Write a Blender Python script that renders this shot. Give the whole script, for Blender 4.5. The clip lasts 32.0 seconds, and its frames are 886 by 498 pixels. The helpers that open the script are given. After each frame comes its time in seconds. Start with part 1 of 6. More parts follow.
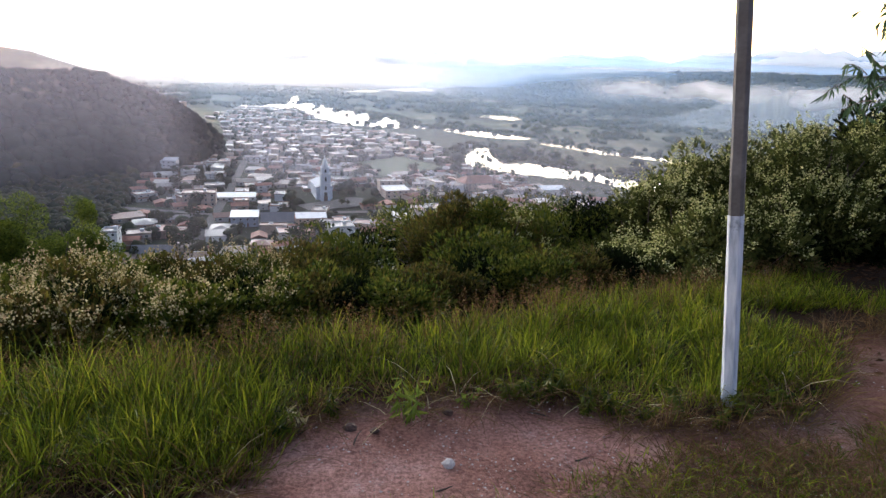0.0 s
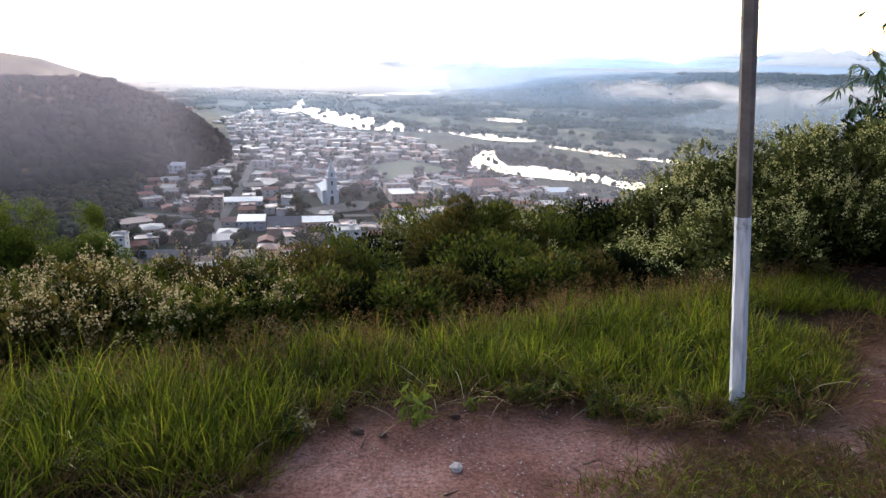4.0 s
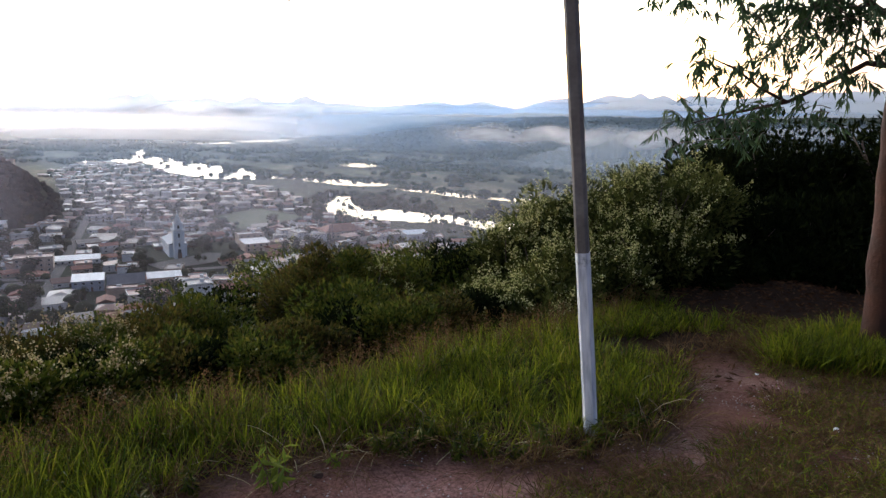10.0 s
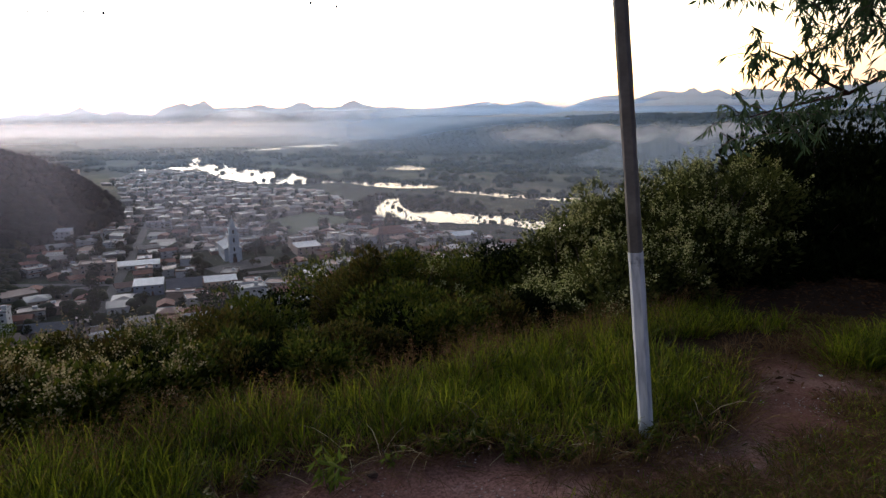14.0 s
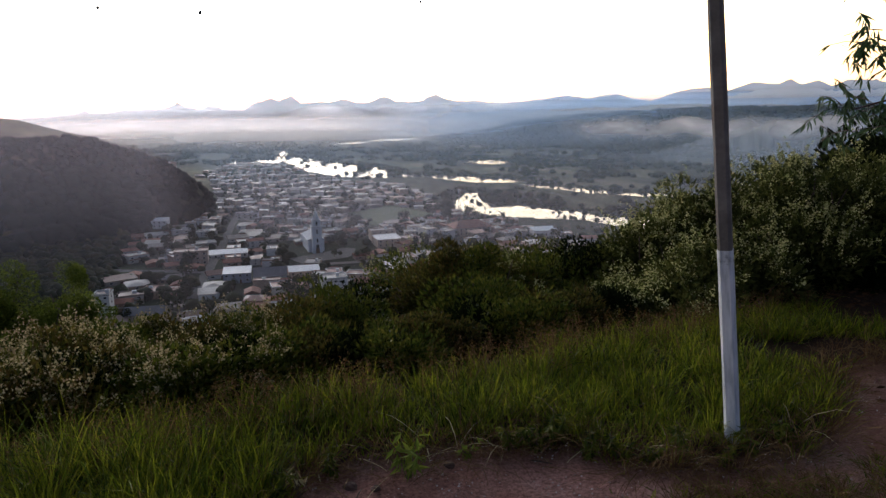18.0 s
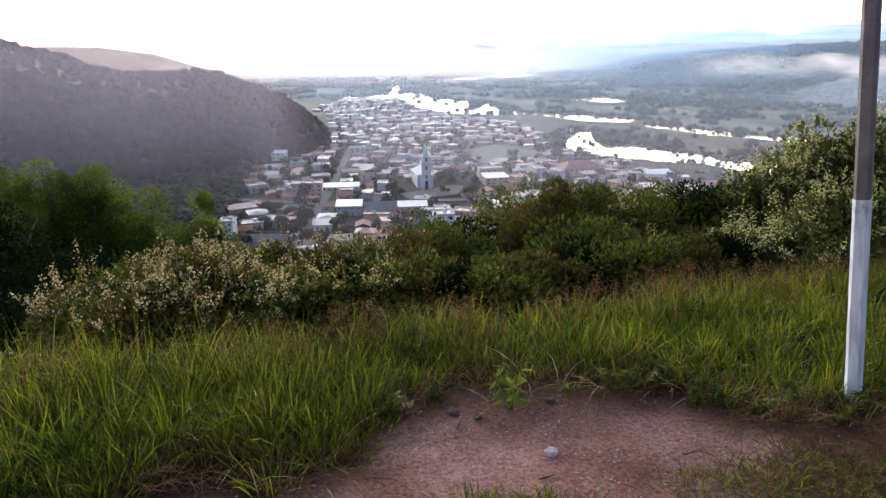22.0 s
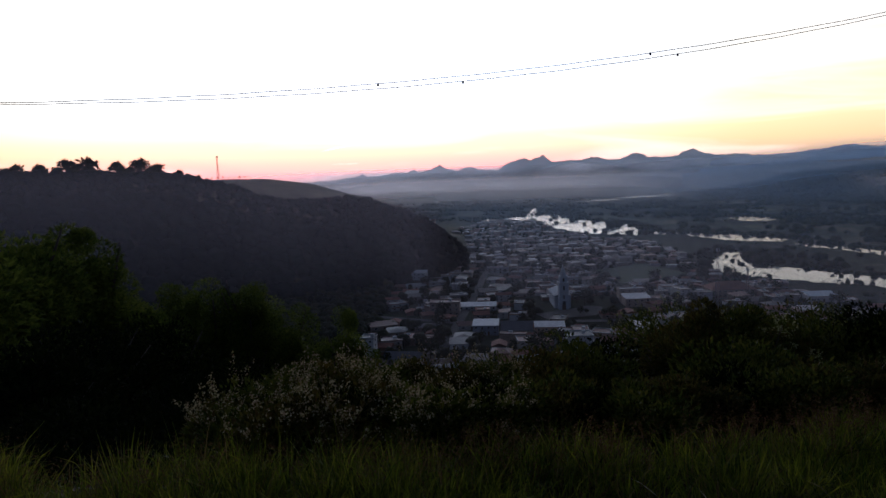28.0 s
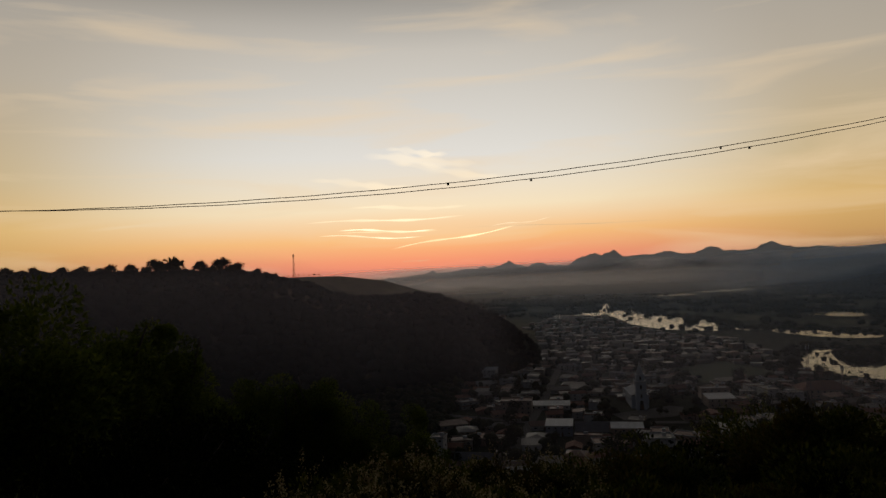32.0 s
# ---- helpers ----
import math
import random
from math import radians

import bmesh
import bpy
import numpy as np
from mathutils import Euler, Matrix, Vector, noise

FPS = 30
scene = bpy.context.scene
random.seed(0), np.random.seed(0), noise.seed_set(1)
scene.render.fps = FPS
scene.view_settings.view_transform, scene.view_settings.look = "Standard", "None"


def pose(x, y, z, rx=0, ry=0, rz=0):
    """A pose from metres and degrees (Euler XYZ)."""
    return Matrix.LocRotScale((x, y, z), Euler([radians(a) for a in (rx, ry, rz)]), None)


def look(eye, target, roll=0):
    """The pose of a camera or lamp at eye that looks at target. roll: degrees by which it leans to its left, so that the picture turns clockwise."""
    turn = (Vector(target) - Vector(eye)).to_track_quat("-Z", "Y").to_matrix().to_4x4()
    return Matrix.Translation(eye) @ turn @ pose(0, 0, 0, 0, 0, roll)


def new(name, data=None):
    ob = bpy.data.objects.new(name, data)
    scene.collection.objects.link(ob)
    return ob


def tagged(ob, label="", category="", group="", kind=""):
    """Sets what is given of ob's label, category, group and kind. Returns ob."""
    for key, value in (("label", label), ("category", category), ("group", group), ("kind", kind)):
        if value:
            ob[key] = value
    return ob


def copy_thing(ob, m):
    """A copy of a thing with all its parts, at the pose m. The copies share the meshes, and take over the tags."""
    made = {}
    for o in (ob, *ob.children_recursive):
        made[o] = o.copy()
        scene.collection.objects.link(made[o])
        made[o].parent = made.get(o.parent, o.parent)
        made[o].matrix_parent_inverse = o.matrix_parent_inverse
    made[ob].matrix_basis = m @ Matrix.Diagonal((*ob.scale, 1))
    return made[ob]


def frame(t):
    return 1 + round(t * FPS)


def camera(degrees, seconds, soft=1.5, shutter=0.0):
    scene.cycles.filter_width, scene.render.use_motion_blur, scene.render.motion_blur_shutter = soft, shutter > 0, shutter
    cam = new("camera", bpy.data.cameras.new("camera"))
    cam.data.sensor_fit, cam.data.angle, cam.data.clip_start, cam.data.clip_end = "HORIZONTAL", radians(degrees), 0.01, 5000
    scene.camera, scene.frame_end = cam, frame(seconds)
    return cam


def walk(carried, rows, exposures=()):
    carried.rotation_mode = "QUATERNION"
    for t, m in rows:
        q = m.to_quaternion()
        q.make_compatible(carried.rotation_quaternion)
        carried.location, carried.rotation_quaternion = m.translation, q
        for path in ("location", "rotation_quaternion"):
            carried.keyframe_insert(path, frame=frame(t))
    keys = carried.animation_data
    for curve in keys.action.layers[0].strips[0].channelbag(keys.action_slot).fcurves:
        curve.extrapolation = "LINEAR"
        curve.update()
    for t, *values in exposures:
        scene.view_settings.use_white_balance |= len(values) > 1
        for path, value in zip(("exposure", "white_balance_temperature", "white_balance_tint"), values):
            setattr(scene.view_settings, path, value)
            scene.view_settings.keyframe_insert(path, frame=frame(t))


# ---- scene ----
# camera: it stands on the hilltop and turns where it is
cam = camera(66.4, 32.0, soft=1.4)
PATH = [  # seconds, x, y, z, yaw, pitch, roll
    (0.0, 0.006, 0.024, 1.598, -2.87, -15.65, 2.26),
    (0.5, 0.006, 0.023, 1.598, -2.54, -15.68, 1.85),
    (1.0, 0.006, 0.022, 1.598, -2.72, -15.96, 1.96),
    (1.5, 0.005, 0.021, 1.599, -2.81, -16.03, 1.94),
    (2.0, 0.004, 0.020, 1.599, -2.66, -15.68, 1.87),
    (2.5, 0.005, 0.021, 1.601, -2.56, -15.78, 2.03),
    (4.5, 0.008, 0.022, 1.604, -2.25, -14.93, 1.65),
    (5.0, 0.010, 0.023, 1.607, -2.93, -14.23, 1.72),
    (5.5, 0.011, 0.027, 1.608, -4.71, -13.72, 1.98),
    (6.0, 0.014, 0.033, 1.609, -6.18, -13.17, 1.90),
    (6.5, 0.019, 0.036, 1.610, -7.31, -12.62, 1.50),
    (7.0, 0.025, 0.037, 1.612, -8.55, -11.73, 1.02),
    (7.5, 0.031, 0.037, 1.612, -10.68, -11.52, 0.51),
    (8.0, 0.035, 0.040, 1.611, -14.15, -11.60, 1.28),
    (8.5, 0.036, 0.046, 1.610, -15.73, -11.01, 1.81),
    (9.0, 0.035, 0.048, 1.610, -15.52, -11.07, 1.67),
    (9.5, 0.035, 0.046, 1.611, -16.20, -10.58, 2.04),
    (10.0, 0.035, 0.043, 1.613, -14.38, -11.40, 1.25),
    (10.5, 0.034, 0.041, 1.615, -13.60, -11.03, 1.59),
    (11.0, 0.034, 0.038, 1.616, -12.35, -11.02, 1.11),
    (11.5, 0.034, 0.037, 1.617, -12.34, -10.56, 0.60),
    (12.0, 0.033, 0.037, 1.617, -11.65, -10.06, 0.71),
    (12.5, 0.030, 0.039, 1.616, -11.34, -10.16, 0.18),
    (13.0, 0.027, 0.041, 1.616, -10.42, -10.80, 0.23),
    (13.5, 0.026, 0.039, 1.617, -10.82, -10.87, -0.17),
    (14.0, 0.026, 0.035, 1.617, -10.15, -11.33, -0.34),
    (14.5, 0.024, 0.034, 1.617, -9.08, -11.06, -0.34),
    (16.5, 0.021, 0.034, 1.615, -7.91, -11.27, 0.45),
    (17.0, 0.018, 0.033, 1.614, -6.77, -11.30, 0.19),
    (17.5, 0.016, 0.031, 1.614, -5.26, -11.05, -0.13),
    (18.0, 0.014, 0.028, 1.614, -3.39, -11.76, -0.58),
    (18.5, 0.011, 0.023, 1.613, -0.14, -13.13, -0.24),
    (19.0, 0.008, 0.017, 1.613, 3.01, -14.80, 0.18),
    (19.5, 0.005, 0.009, 1.614, 5.24, -15.71, 0.17),
    (20.0, 0.001, 0.001, 1.616, 6.08, -16.44, 0.44),
    (20.5, -0.001, -0.005, 1.616, 7.14, -16.43, -0.05),
    (21.0, -0.002, -0.005, 1.615, 8.10, -16.80, -0.40),
    (21.5, -0.001, -0.001, 1.613, 7.15, -17.25, -0.47),
    (22.0, 0.001, 0.002, 1.612, 5.94, -16.86, -0.54),
    (22.5, 0.002, 0.003, 1.613, 5.63, -16.40, -0.75),
    (23.0, 0.002, 0.000, 1.613, 5.26, -16.41, -0.68),
    (23.5, 0.001, -0.002, 1.614, 6.05, -15.79, -0.24),
    (24.0, 0.002, -0.003, 1.614, 6.45, -16.10, -0.36),
    (24.5, 0.002, -0.003, 1.612, 6.68, -16.52, -0.69),
    (26.5, 0.002, -0.002, 1.609, 11.32, -13.58, -1.37),
    (27.0, 0.002, -0.001, 1.606, 13.65, -11.52, -1.41),
    (27.5, 0.001, -0.001, 1.605, 15.74, -9.18, -2.20),
    (28.0, 0.001, -0.001, 1.604, 17.42, -6.48, -2.17),
    (28.5, 0.001, -0.001, 1.603, 18.38, -4.55, -2.55),
    (29.0, 0.001, -0.000, 1.602, 19.30, -2.52, -2.54),
    (29.5, 0.001, -0.000, 1.602, 20.04, -0.61, -2.93),
    (30.0, 0.000, -0.000, 1.602, 20.69, -0.13, -3.59),
    (30.5, 0.000, -0.000, 1.601, 21.16, 0.27, -3.84),
    (31.0, 0.000, -0.000, 1.601, 22.30, 1.28, -3.21),
    (31.5, 0.000, -0.000, 1.601, 23.38, 1.63, -3.19),
    (32.0, 0.000, -0.000, 1.601, 22.96, 1.87, -2.71),
]


def view(x, y, z, yaw, pitch, roll):
    a, p = radians(yaw), radians(pitch)
    ahead = Vector((-math.sin(a) * math.cos(p), math.cos(a) * math.cos(p), math.sin(p)))
    return look((x, y, z), Vector((x, y, z)) + ahead, roll)


walk(cam, [(row[0], view(*row[1:])) for row in PATH],
     [(0, 1.3, 5380, 12), (6, 1.25, 5380, 12), (7, 1.0, 5380, 12), (8, 0.8, 5380, 12), (10.5, 0.75, 5380, 12), (11.2, 0.65, 5380, 12), (12, 0.1, 5420, 13), (13, -0.05, 5420, 13), (16.5, 0.05, 5420, 13), (18, 0.0, 5420, 13),
      (19, 0.7, 5380, 12), (20.2, 1.2, 5380, 12), (22, 1.35, 5380, 12), (26.4, 1.35, 5380, 12), (27, 0.5, 5400, 12), (27.5, -0.5, 5000, 14),
      (28, -1.95, 4700, 17), (28.5, -2.6, 5000, 15), (29.0, -2.85, 5500, 13), (29.6, -3.25, 6400, 11), (32, -3.25, 6500, 11)])

# light: the sky just before sunrise, the sun's glow low over the plain
SUN_AZ = 25.0
world = bpy.data.worlds.new("dawn_sky")
scene.world = world
world.use_nodes = True
wt = world.node_tree
wt.nodes.clear()


def wn(kind, **props):
    n = wt.nodes.new(kind)
    for k, v in props.items():
        if k == "operation":
            n.operation = v
        elif k == "blend":
            n.data_type, n.blend_type = "RGBA", v
    return n


def ramp(node, stops):
    els = node.color_ramp.elements
    while len(els) > 1:
        els.remove(els[-1])
    els[0].position, els[0].color = stops[0][0], (*stops[0][1], 1)
    for pos, col in stops[1:]:
        els.new(pos).color = (*col, 1)
    return node


def wmath(op, a, b):
    n = wn("ShaderNodeMath", operation=op)
    for i, v in enumerate((a, b)):
        if isinstance(v, (int, float)):
            n.inputs[i].default_value = v
        else:
            wt.links.new(v, n.inputs[i])
    return n.outputs[0]


coord = wn("ShaderNodeTexCoord").outputs["Generated"]
sep = wn("ShaderNodeSeparateXYZ")
wt.links.new(coord, sep.inputs[0])
height01 = wmath("MULTIPLY", sep.outputs[2], 1.6)
sdir = Vector((-math.sin(radians(SUN_AZ)), math.cos(radians(SUN_AZ)), 0.02))
dot = wn("ShaderNodeVectorMath", operation="DOT_PRODUCT")
wt.links.new(coord, dot.inputs[0])
dot.inputs[1].default_value = sdir
east = wn("ShaderNodeMapRange")
east.interpolation_type = "SMOOTHSTEP"
wt.links.new(dot.outputs["Value"], east.inputs[0])
east.inputs[1].default_value, east.inputs[2].default_value = 0.1, 0.95
core = wn("ShaderNodeMapRange")
core.interpolation_type = "SMOOTHSTEP"
wt.links.new(dot.outputs["Value"], core.inputs[0])
core.inputs[1].default_value, core.inputs[2].default_value = 0.83, 0.99
# towards the glow, beside it, and away from it, by height over the horizon
toward = ramp(wn("ShaderNodeValToRGB"), [(0.0, (0.74, 0.23, 0.17)), (0.03, (0.84, 0.31, 0.18)), (0.08, (0.92, 0.52, 0.22)),
                                         (0.15, (0.92, 0.78, 0.54)), (0.27, (0.76, 0.75, 0.7)), (0.5, (0.6, 0.57, 0.51)), (0.72, (0.11, 0.107, 0.104)), (1.0, (0.014, 0.017, 0.021))])
beside = ramp(wn("ShaderNodeValToRGB"), [(0.0, (0.46, 0.23, 0.12)), (0.05, (0.62, 0.36, 0.13)), (0.12, (0.74, 0.48, 0.18)),
                                         (0.22, (0.62, 0.48, 0.27)), (0.42, (0.5, 0.44, 0.35)), (0.55, (0.44, 0.4, 0.34)), (0.7, (0.09, 0.088, 0.082)), (1.0, (0.014, 0.017, 0.021))])
away = ramp(wn("ShaderNodeValToRGB"), [(0.0, (0.050, 0.038, 0.039)), (0.12, (0.044, 0.037, 0.039)), (0.35, (0.0185, 0.0195, 0.0238)), (0.6, (0.0125, 0.0155, 0.0215)), (1.0, (0.014, 0.017, 0.0225))])
for r in (toward, beside, away):
    wt.links.new(height01, r.inputs[0])


def wmix(fac, a, b, kind="MIX"):
    n = wn("ShaderNodeMix", blend=kind)
    if isinstance(fac, (int, float)):
        n.inputs[0].default_value = fac
    else:
        wt.links.new(fac, n.inputs[0])
    for i, v in ((6, a), (7, b)):
        if isinstance(v, tuple):
            n.inputs[i].default_value = (*v, 1)
        else:
            wt.links.new(v, n.inputs[i])
    return n.outputs[2]


dome = wmix(core.outputs[0], wmix(east.outputs[0], away.outputs[0], beside.outputs[0]), toward.outputs[0])
# thin streaked cloud, low over the east
stretch = wn("ShaderNodeMapping")
stretch.inputs["Rotation"].default_value = (0.0, radians(1.5), radians(-SUN_AZ))
stretch.inputs["Scale"].default_value = (2.4, 2.4, 20.0)
wt.links.new(coord, stretch.inputs[0])
streaks = wn("ShaderNodeTexNoise")
wt.links.new(stretch.outputs[0], streaks.inputs["Vector"])
streaks.inputs["Scale"].default_value, streaks.inputs["Detail"].default_value, streaks.inputs["Distortion"].default_value = 1.3, 7, 0.6
thin = wn("ShaderNodeMapRange")
wt.links.new(streaks.outputs[0], thin.inputs[0])
thin.inputs[1].default_value, thin.inputs[2].default_value = 0.5, 0.74
cloudy = wmath("MULTIPLY", thin.outputs[0], wmath("MULTIPLY", east.outputs[0], 0.5))
dome = wmix(cloudy, dome, (0.86, 0.66, 0.42))
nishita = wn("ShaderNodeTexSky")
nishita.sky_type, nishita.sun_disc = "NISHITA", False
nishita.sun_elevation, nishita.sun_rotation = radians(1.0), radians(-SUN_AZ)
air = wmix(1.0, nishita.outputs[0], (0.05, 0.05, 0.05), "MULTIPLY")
background = wn("ShaderNodeBackground")
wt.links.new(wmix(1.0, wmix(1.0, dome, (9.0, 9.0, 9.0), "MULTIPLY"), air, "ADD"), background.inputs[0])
background.inputs[1].default_value = 1.0
wt.links.new(background.outputs[0], wn("ShaderNodeOutputWorld").inputs[0])

glow = new("sun", bpy.data.lights.new("sun", "SUN"))
glow.data.energy, glow.data.angle, glow.data.color = 0.5, radians(20), (1.0, 0.86, 0.72)
glow.matrix_world = look(sdir * 50 + Vector((0, 0, 6)), (0, 0, 0))

# ---- materials ----
def tree_of(name):
    m = bpy.data.materials.new(name)
    m.use_nodes = True
    t = m.node_tree
    return m, t, t.nodes["Principled BSDF"]


def link(t, a, b):
    t.links.new(a, b)


def noise_tex(t, scale, detail=4.0, coords="Object", rough=0.55, stretch=(1, 1, 1)):
    n = t.nodes.new("ShaderNodeTexNoise")
    n.inputs["Scale"].default_value, n.inputs["Detail"].default_value, n.inputs["Roughness"].default_value = scale, detail, rough
    if coords == "Position":
        src = t.nodes.new("ShaderNodeNewGeometry").outputs["Position"]
    else:
        src = t.nodes.new("ShaderNodeTexCoord").outputs[coords]
    mp = t.nodes.new("ShaderNodeMapping")
    mp.inputs["Scale"].default_value = stretch
    link(t, src, mp.inputs[0])
    link(t, mp.outputs[0], n.inputs["Vector"])
    return n.outputs[0]


def ramp_of(t, src, stops):
    n = ramp(t.nodes.new("ShaderNodeValToRGB"), stops)
    link(t, src, n.inputs[0])
    return n.outputs[0]


def mixed(t, fac, a, b, kind="MIX"):
    n = t.nodes.new("ShaderNodeMix")
    n.data_type, n.blend_type = "RGBA", kind
    for i, v in ((0, fac), (6, a), (7, b)):
        if isinstance(v, tuple):
            n.inputs[i].default_value = (*v, 1)
        elif isinstance(v, (int, float)):
            n.inputs[i].default_value = v
        else:
            link(t, v, n.inputs[i])
    return n.outputs[2]


def bump(t, bsdf, src, strength, distance):
    n = t.nodes.new("ShaderNodeBump")
    n.inputs["Strength"].default_value, n.inputs["Distance"].default_value = strength, distance
    link(t, src, n.inputs["Height"])
    link(t, n.outputs[0], bsdf.inputs["Normal"])


def surface(name, light, dark, rough=0.8, scale=4.0, fine=40.0, relief=0.2, depth=0.01, metal=0.0, coords="Object", palette=None):
    """Colour at two scales between dark and light, with relief; palette: colours from which each object takes one."""
    m, t, b = tree_of(name)
    big, small = noise_tex(t, scale, 5, coords), noise_tex(t, fine, 4, coords)
    col = ramp_of(t, big, [(0.3, dark), (0.7, light)])
    if palette:
        info = t.nodes.new("ShaderNodeObjectInfo").outputs["Random"]
        pal = ramp(t.nodes.new("ShaderNodeValToRGB"), [(i / len(palette), c) for i, c in enumerate(palette)])
        pal.color_ramp.interpolation = "CONSTANT"
        link(t, info, pal.inputs[0])
        col = mixed(t, 0.35, pal.outputs[0], mixed(t, 1.0, pal.outputs[0], ramp_of(t, big, [(0.3, (0.45, 0.43, 0.4)), (0.65, (1, 1, 1))]), "MULTIPLY"))
    col = mixed(t, 0.5, col, mixed(t, 1.0, col, ramp_of(t, small, [(0.3, (0.6, 0.6, 0.6)), (0.7, (1.15, 1.15, 1.15))]), "MULTIPLY"))
    link(t, col, b.inputs["Base Color"])
    b.inputs["Roughness"].default_value, b.inputs["Metallic"].default_value = rough, metal
    bump(t, b, small, relief, depth)
    return m


def leafy(name, colours, through_share=0.35, rough=0.5, patch=0.0):
    """Leaves: each island takes its own tone, light shines through in part."""
    m, t, b = tree_of(name)
    rnd = t.nodes.new("ShaderNodeNewGeometry").outputs["Random Per Island"]
    col = ramp_of(t, rnd, [(i / max(1, len(colours) - 1), c) for i, c in enumerate(colours)])
    if patch:
        spots = noise_tex(t, patch, 3, "Position")
        col = mixed(t, 1.0, col, ramp_of(t, spots, [(0.3, (0.55, 0.6, 0.55)), (0.7, (1.25, 1.2, 1.1))]), "MULTIPLY")
    link(t, col, b.inputs["Base Color"])
    b.inputs["Roughness"].default_value = rough
    b.inputs["Specular IOR Level"].default_value = 0.06
    tr = t.nodes.new("ShaderNodeBsdfTranslucent")
    link(t, col, tr.inputs[0])
    mx = t.nodes.new("ShaderNodeMixShader")
    mx.inputs[0].default_value = through_share
    link(t, b.outputs[0], mx.inputs[1])
    link(t, tr.outputs[0], mx.inputs[2])
    link(t, mx.outputs[0], t.nodes["Material Output"].inputs[0])
    return m


def ground_material():
    m, t, b = tree_of("ground_soil_and_fields")
    pos = t.nodes.new("ShaderNodeNewGeometry").outputs["Position"]
    ln = t.nodes.new("ShaderNodeVectorMath")
    ln.operation = "LENGTH"
    link(t, pos, ln.inputs[0])
    # bare reddish earth on the hilltop
    soil = ramp_of(t, noise_tex(t, 1.6, 6, "Position"), [(0.3, (0.15, 0.07, 0.052)), (0.44, (0.32, 0.155, 0.122)), (0.57, (0.43, 0.235, 0.20)), (0.7, (0.60, 0.41, 0.37))])
    grit = noise_tex(t, 55, 5, "Position", 0.7)
    soil = mixed(t, 0.85, soil, mixed(t, 1.0, soil, ramp_of(t, grit, [(0.35, (0.35, 0.32, 0.3)), (0.55, (1.0, 1.0, 1.0)), (0.68, (1.35, 1.35, 1.35)), (0.78, (2.3, 2.4, 2.4))]), "MULTIPLY"))
    # browner trodden earth where the path turns off
    east = t.nodes.new("ShaderNodeSeparateXYZ")
    link(t, pos, east.inputs[0])
    trod = t.nodes.new("ShaderNodeMath")
    trod.operation = "MULTIPLY_ADD"
    link(t, noise_tex(t, 1.4, 4, "Position"), trod.inputs[0])
    trod.inputs[1].default_value = 1.2
    link(t, east.outputs[0], trod.inputs[2])
    brown = t.nodes.new("ShaderNodeMapRange")
    link(t, trod.outputs[0], brown.inputs[0])
    brown.inputs[1].default_value, brown.inputs[2].default_value, brown.inputs[4].default_value = 1.8, 3.0, 0.8
    soil = mixed(t, brown.outputs[0], soil, mixed(t, 0.7, soil, (0.115, 0.045, 0.024)))
    # meadow and scrub farther off
    land = ramp_of(t, noise_tex(t, 0.006, 7, "Position", 0.6, (1, 0.5, 1)), [(0.35, (0.016, 0.024, 0.016)), (0.48, (0.03, 0.04, 0.022)), (0.56, (0.06, 0.068, 0.034)), (0.62, (0.13, 0.115, 0.066)), (0.72, (0.17, 0.14, 0.09))])
    land = mixed(t, 0.6, land, mixed(t, 1.0, land, ramp_of(t, noise_tex(t, 0.08, 6, "Position", 0.7), [(0.35, (0.4, 0.42, 0.4)), (0.65, (1.2, 1.2, 1.2))]), "MULTIPLY"))
    mr = t.nodes.new("ShaderNodeMapRange")
    link(t, ln.outputs["Value"], mr.inputs[0])
    mr.inputs[1].default_value, mr.inputs[2].default_value = 9.0, 40.0
    # a dark brown patch on the ground under the trees
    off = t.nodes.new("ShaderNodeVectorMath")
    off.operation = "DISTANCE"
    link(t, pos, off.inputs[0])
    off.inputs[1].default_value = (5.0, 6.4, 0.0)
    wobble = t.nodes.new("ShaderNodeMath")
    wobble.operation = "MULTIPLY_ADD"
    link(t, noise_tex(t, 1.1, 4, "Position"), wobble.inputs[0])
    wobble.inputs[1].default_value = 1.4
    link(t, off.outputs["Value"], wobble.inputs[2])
    dark_patch = t.nodes.new("ShaderNodeMapRange")
    link(t, wobble.outputs[0], dark_patch.inputs[0])
    dark_patch.inputs[1].default_value, dark_patch.inputs[2].default_value, dark_patch.inputs[3].default_value, dark_patch.inputs[4].default_value = 2.5, 3.5, 0.9, 0.0
    soil = mixed(t, dark_patch.outputs[0], soil, (0.05, 0.026, 0.016))
    # dark soil and the shade under the grass, both in one colour
    humus_shade = t.nodes.new("ShaderNodeAttribute")
    humus_shade.attribute_name = "humus_shade"
    soil = mixed(t, humus_shade.outputs["Fac"], soil, (0.034, 0.018, 0.010))
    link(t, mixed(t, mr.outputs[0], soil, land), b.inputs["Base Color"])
    b.inputs["Roughness"].default_value = 0.95
    b.inputs["Specular IOR Level"].default_value = 0.15
    bump(t, b, grit, 1.0, 0.035)
    return m


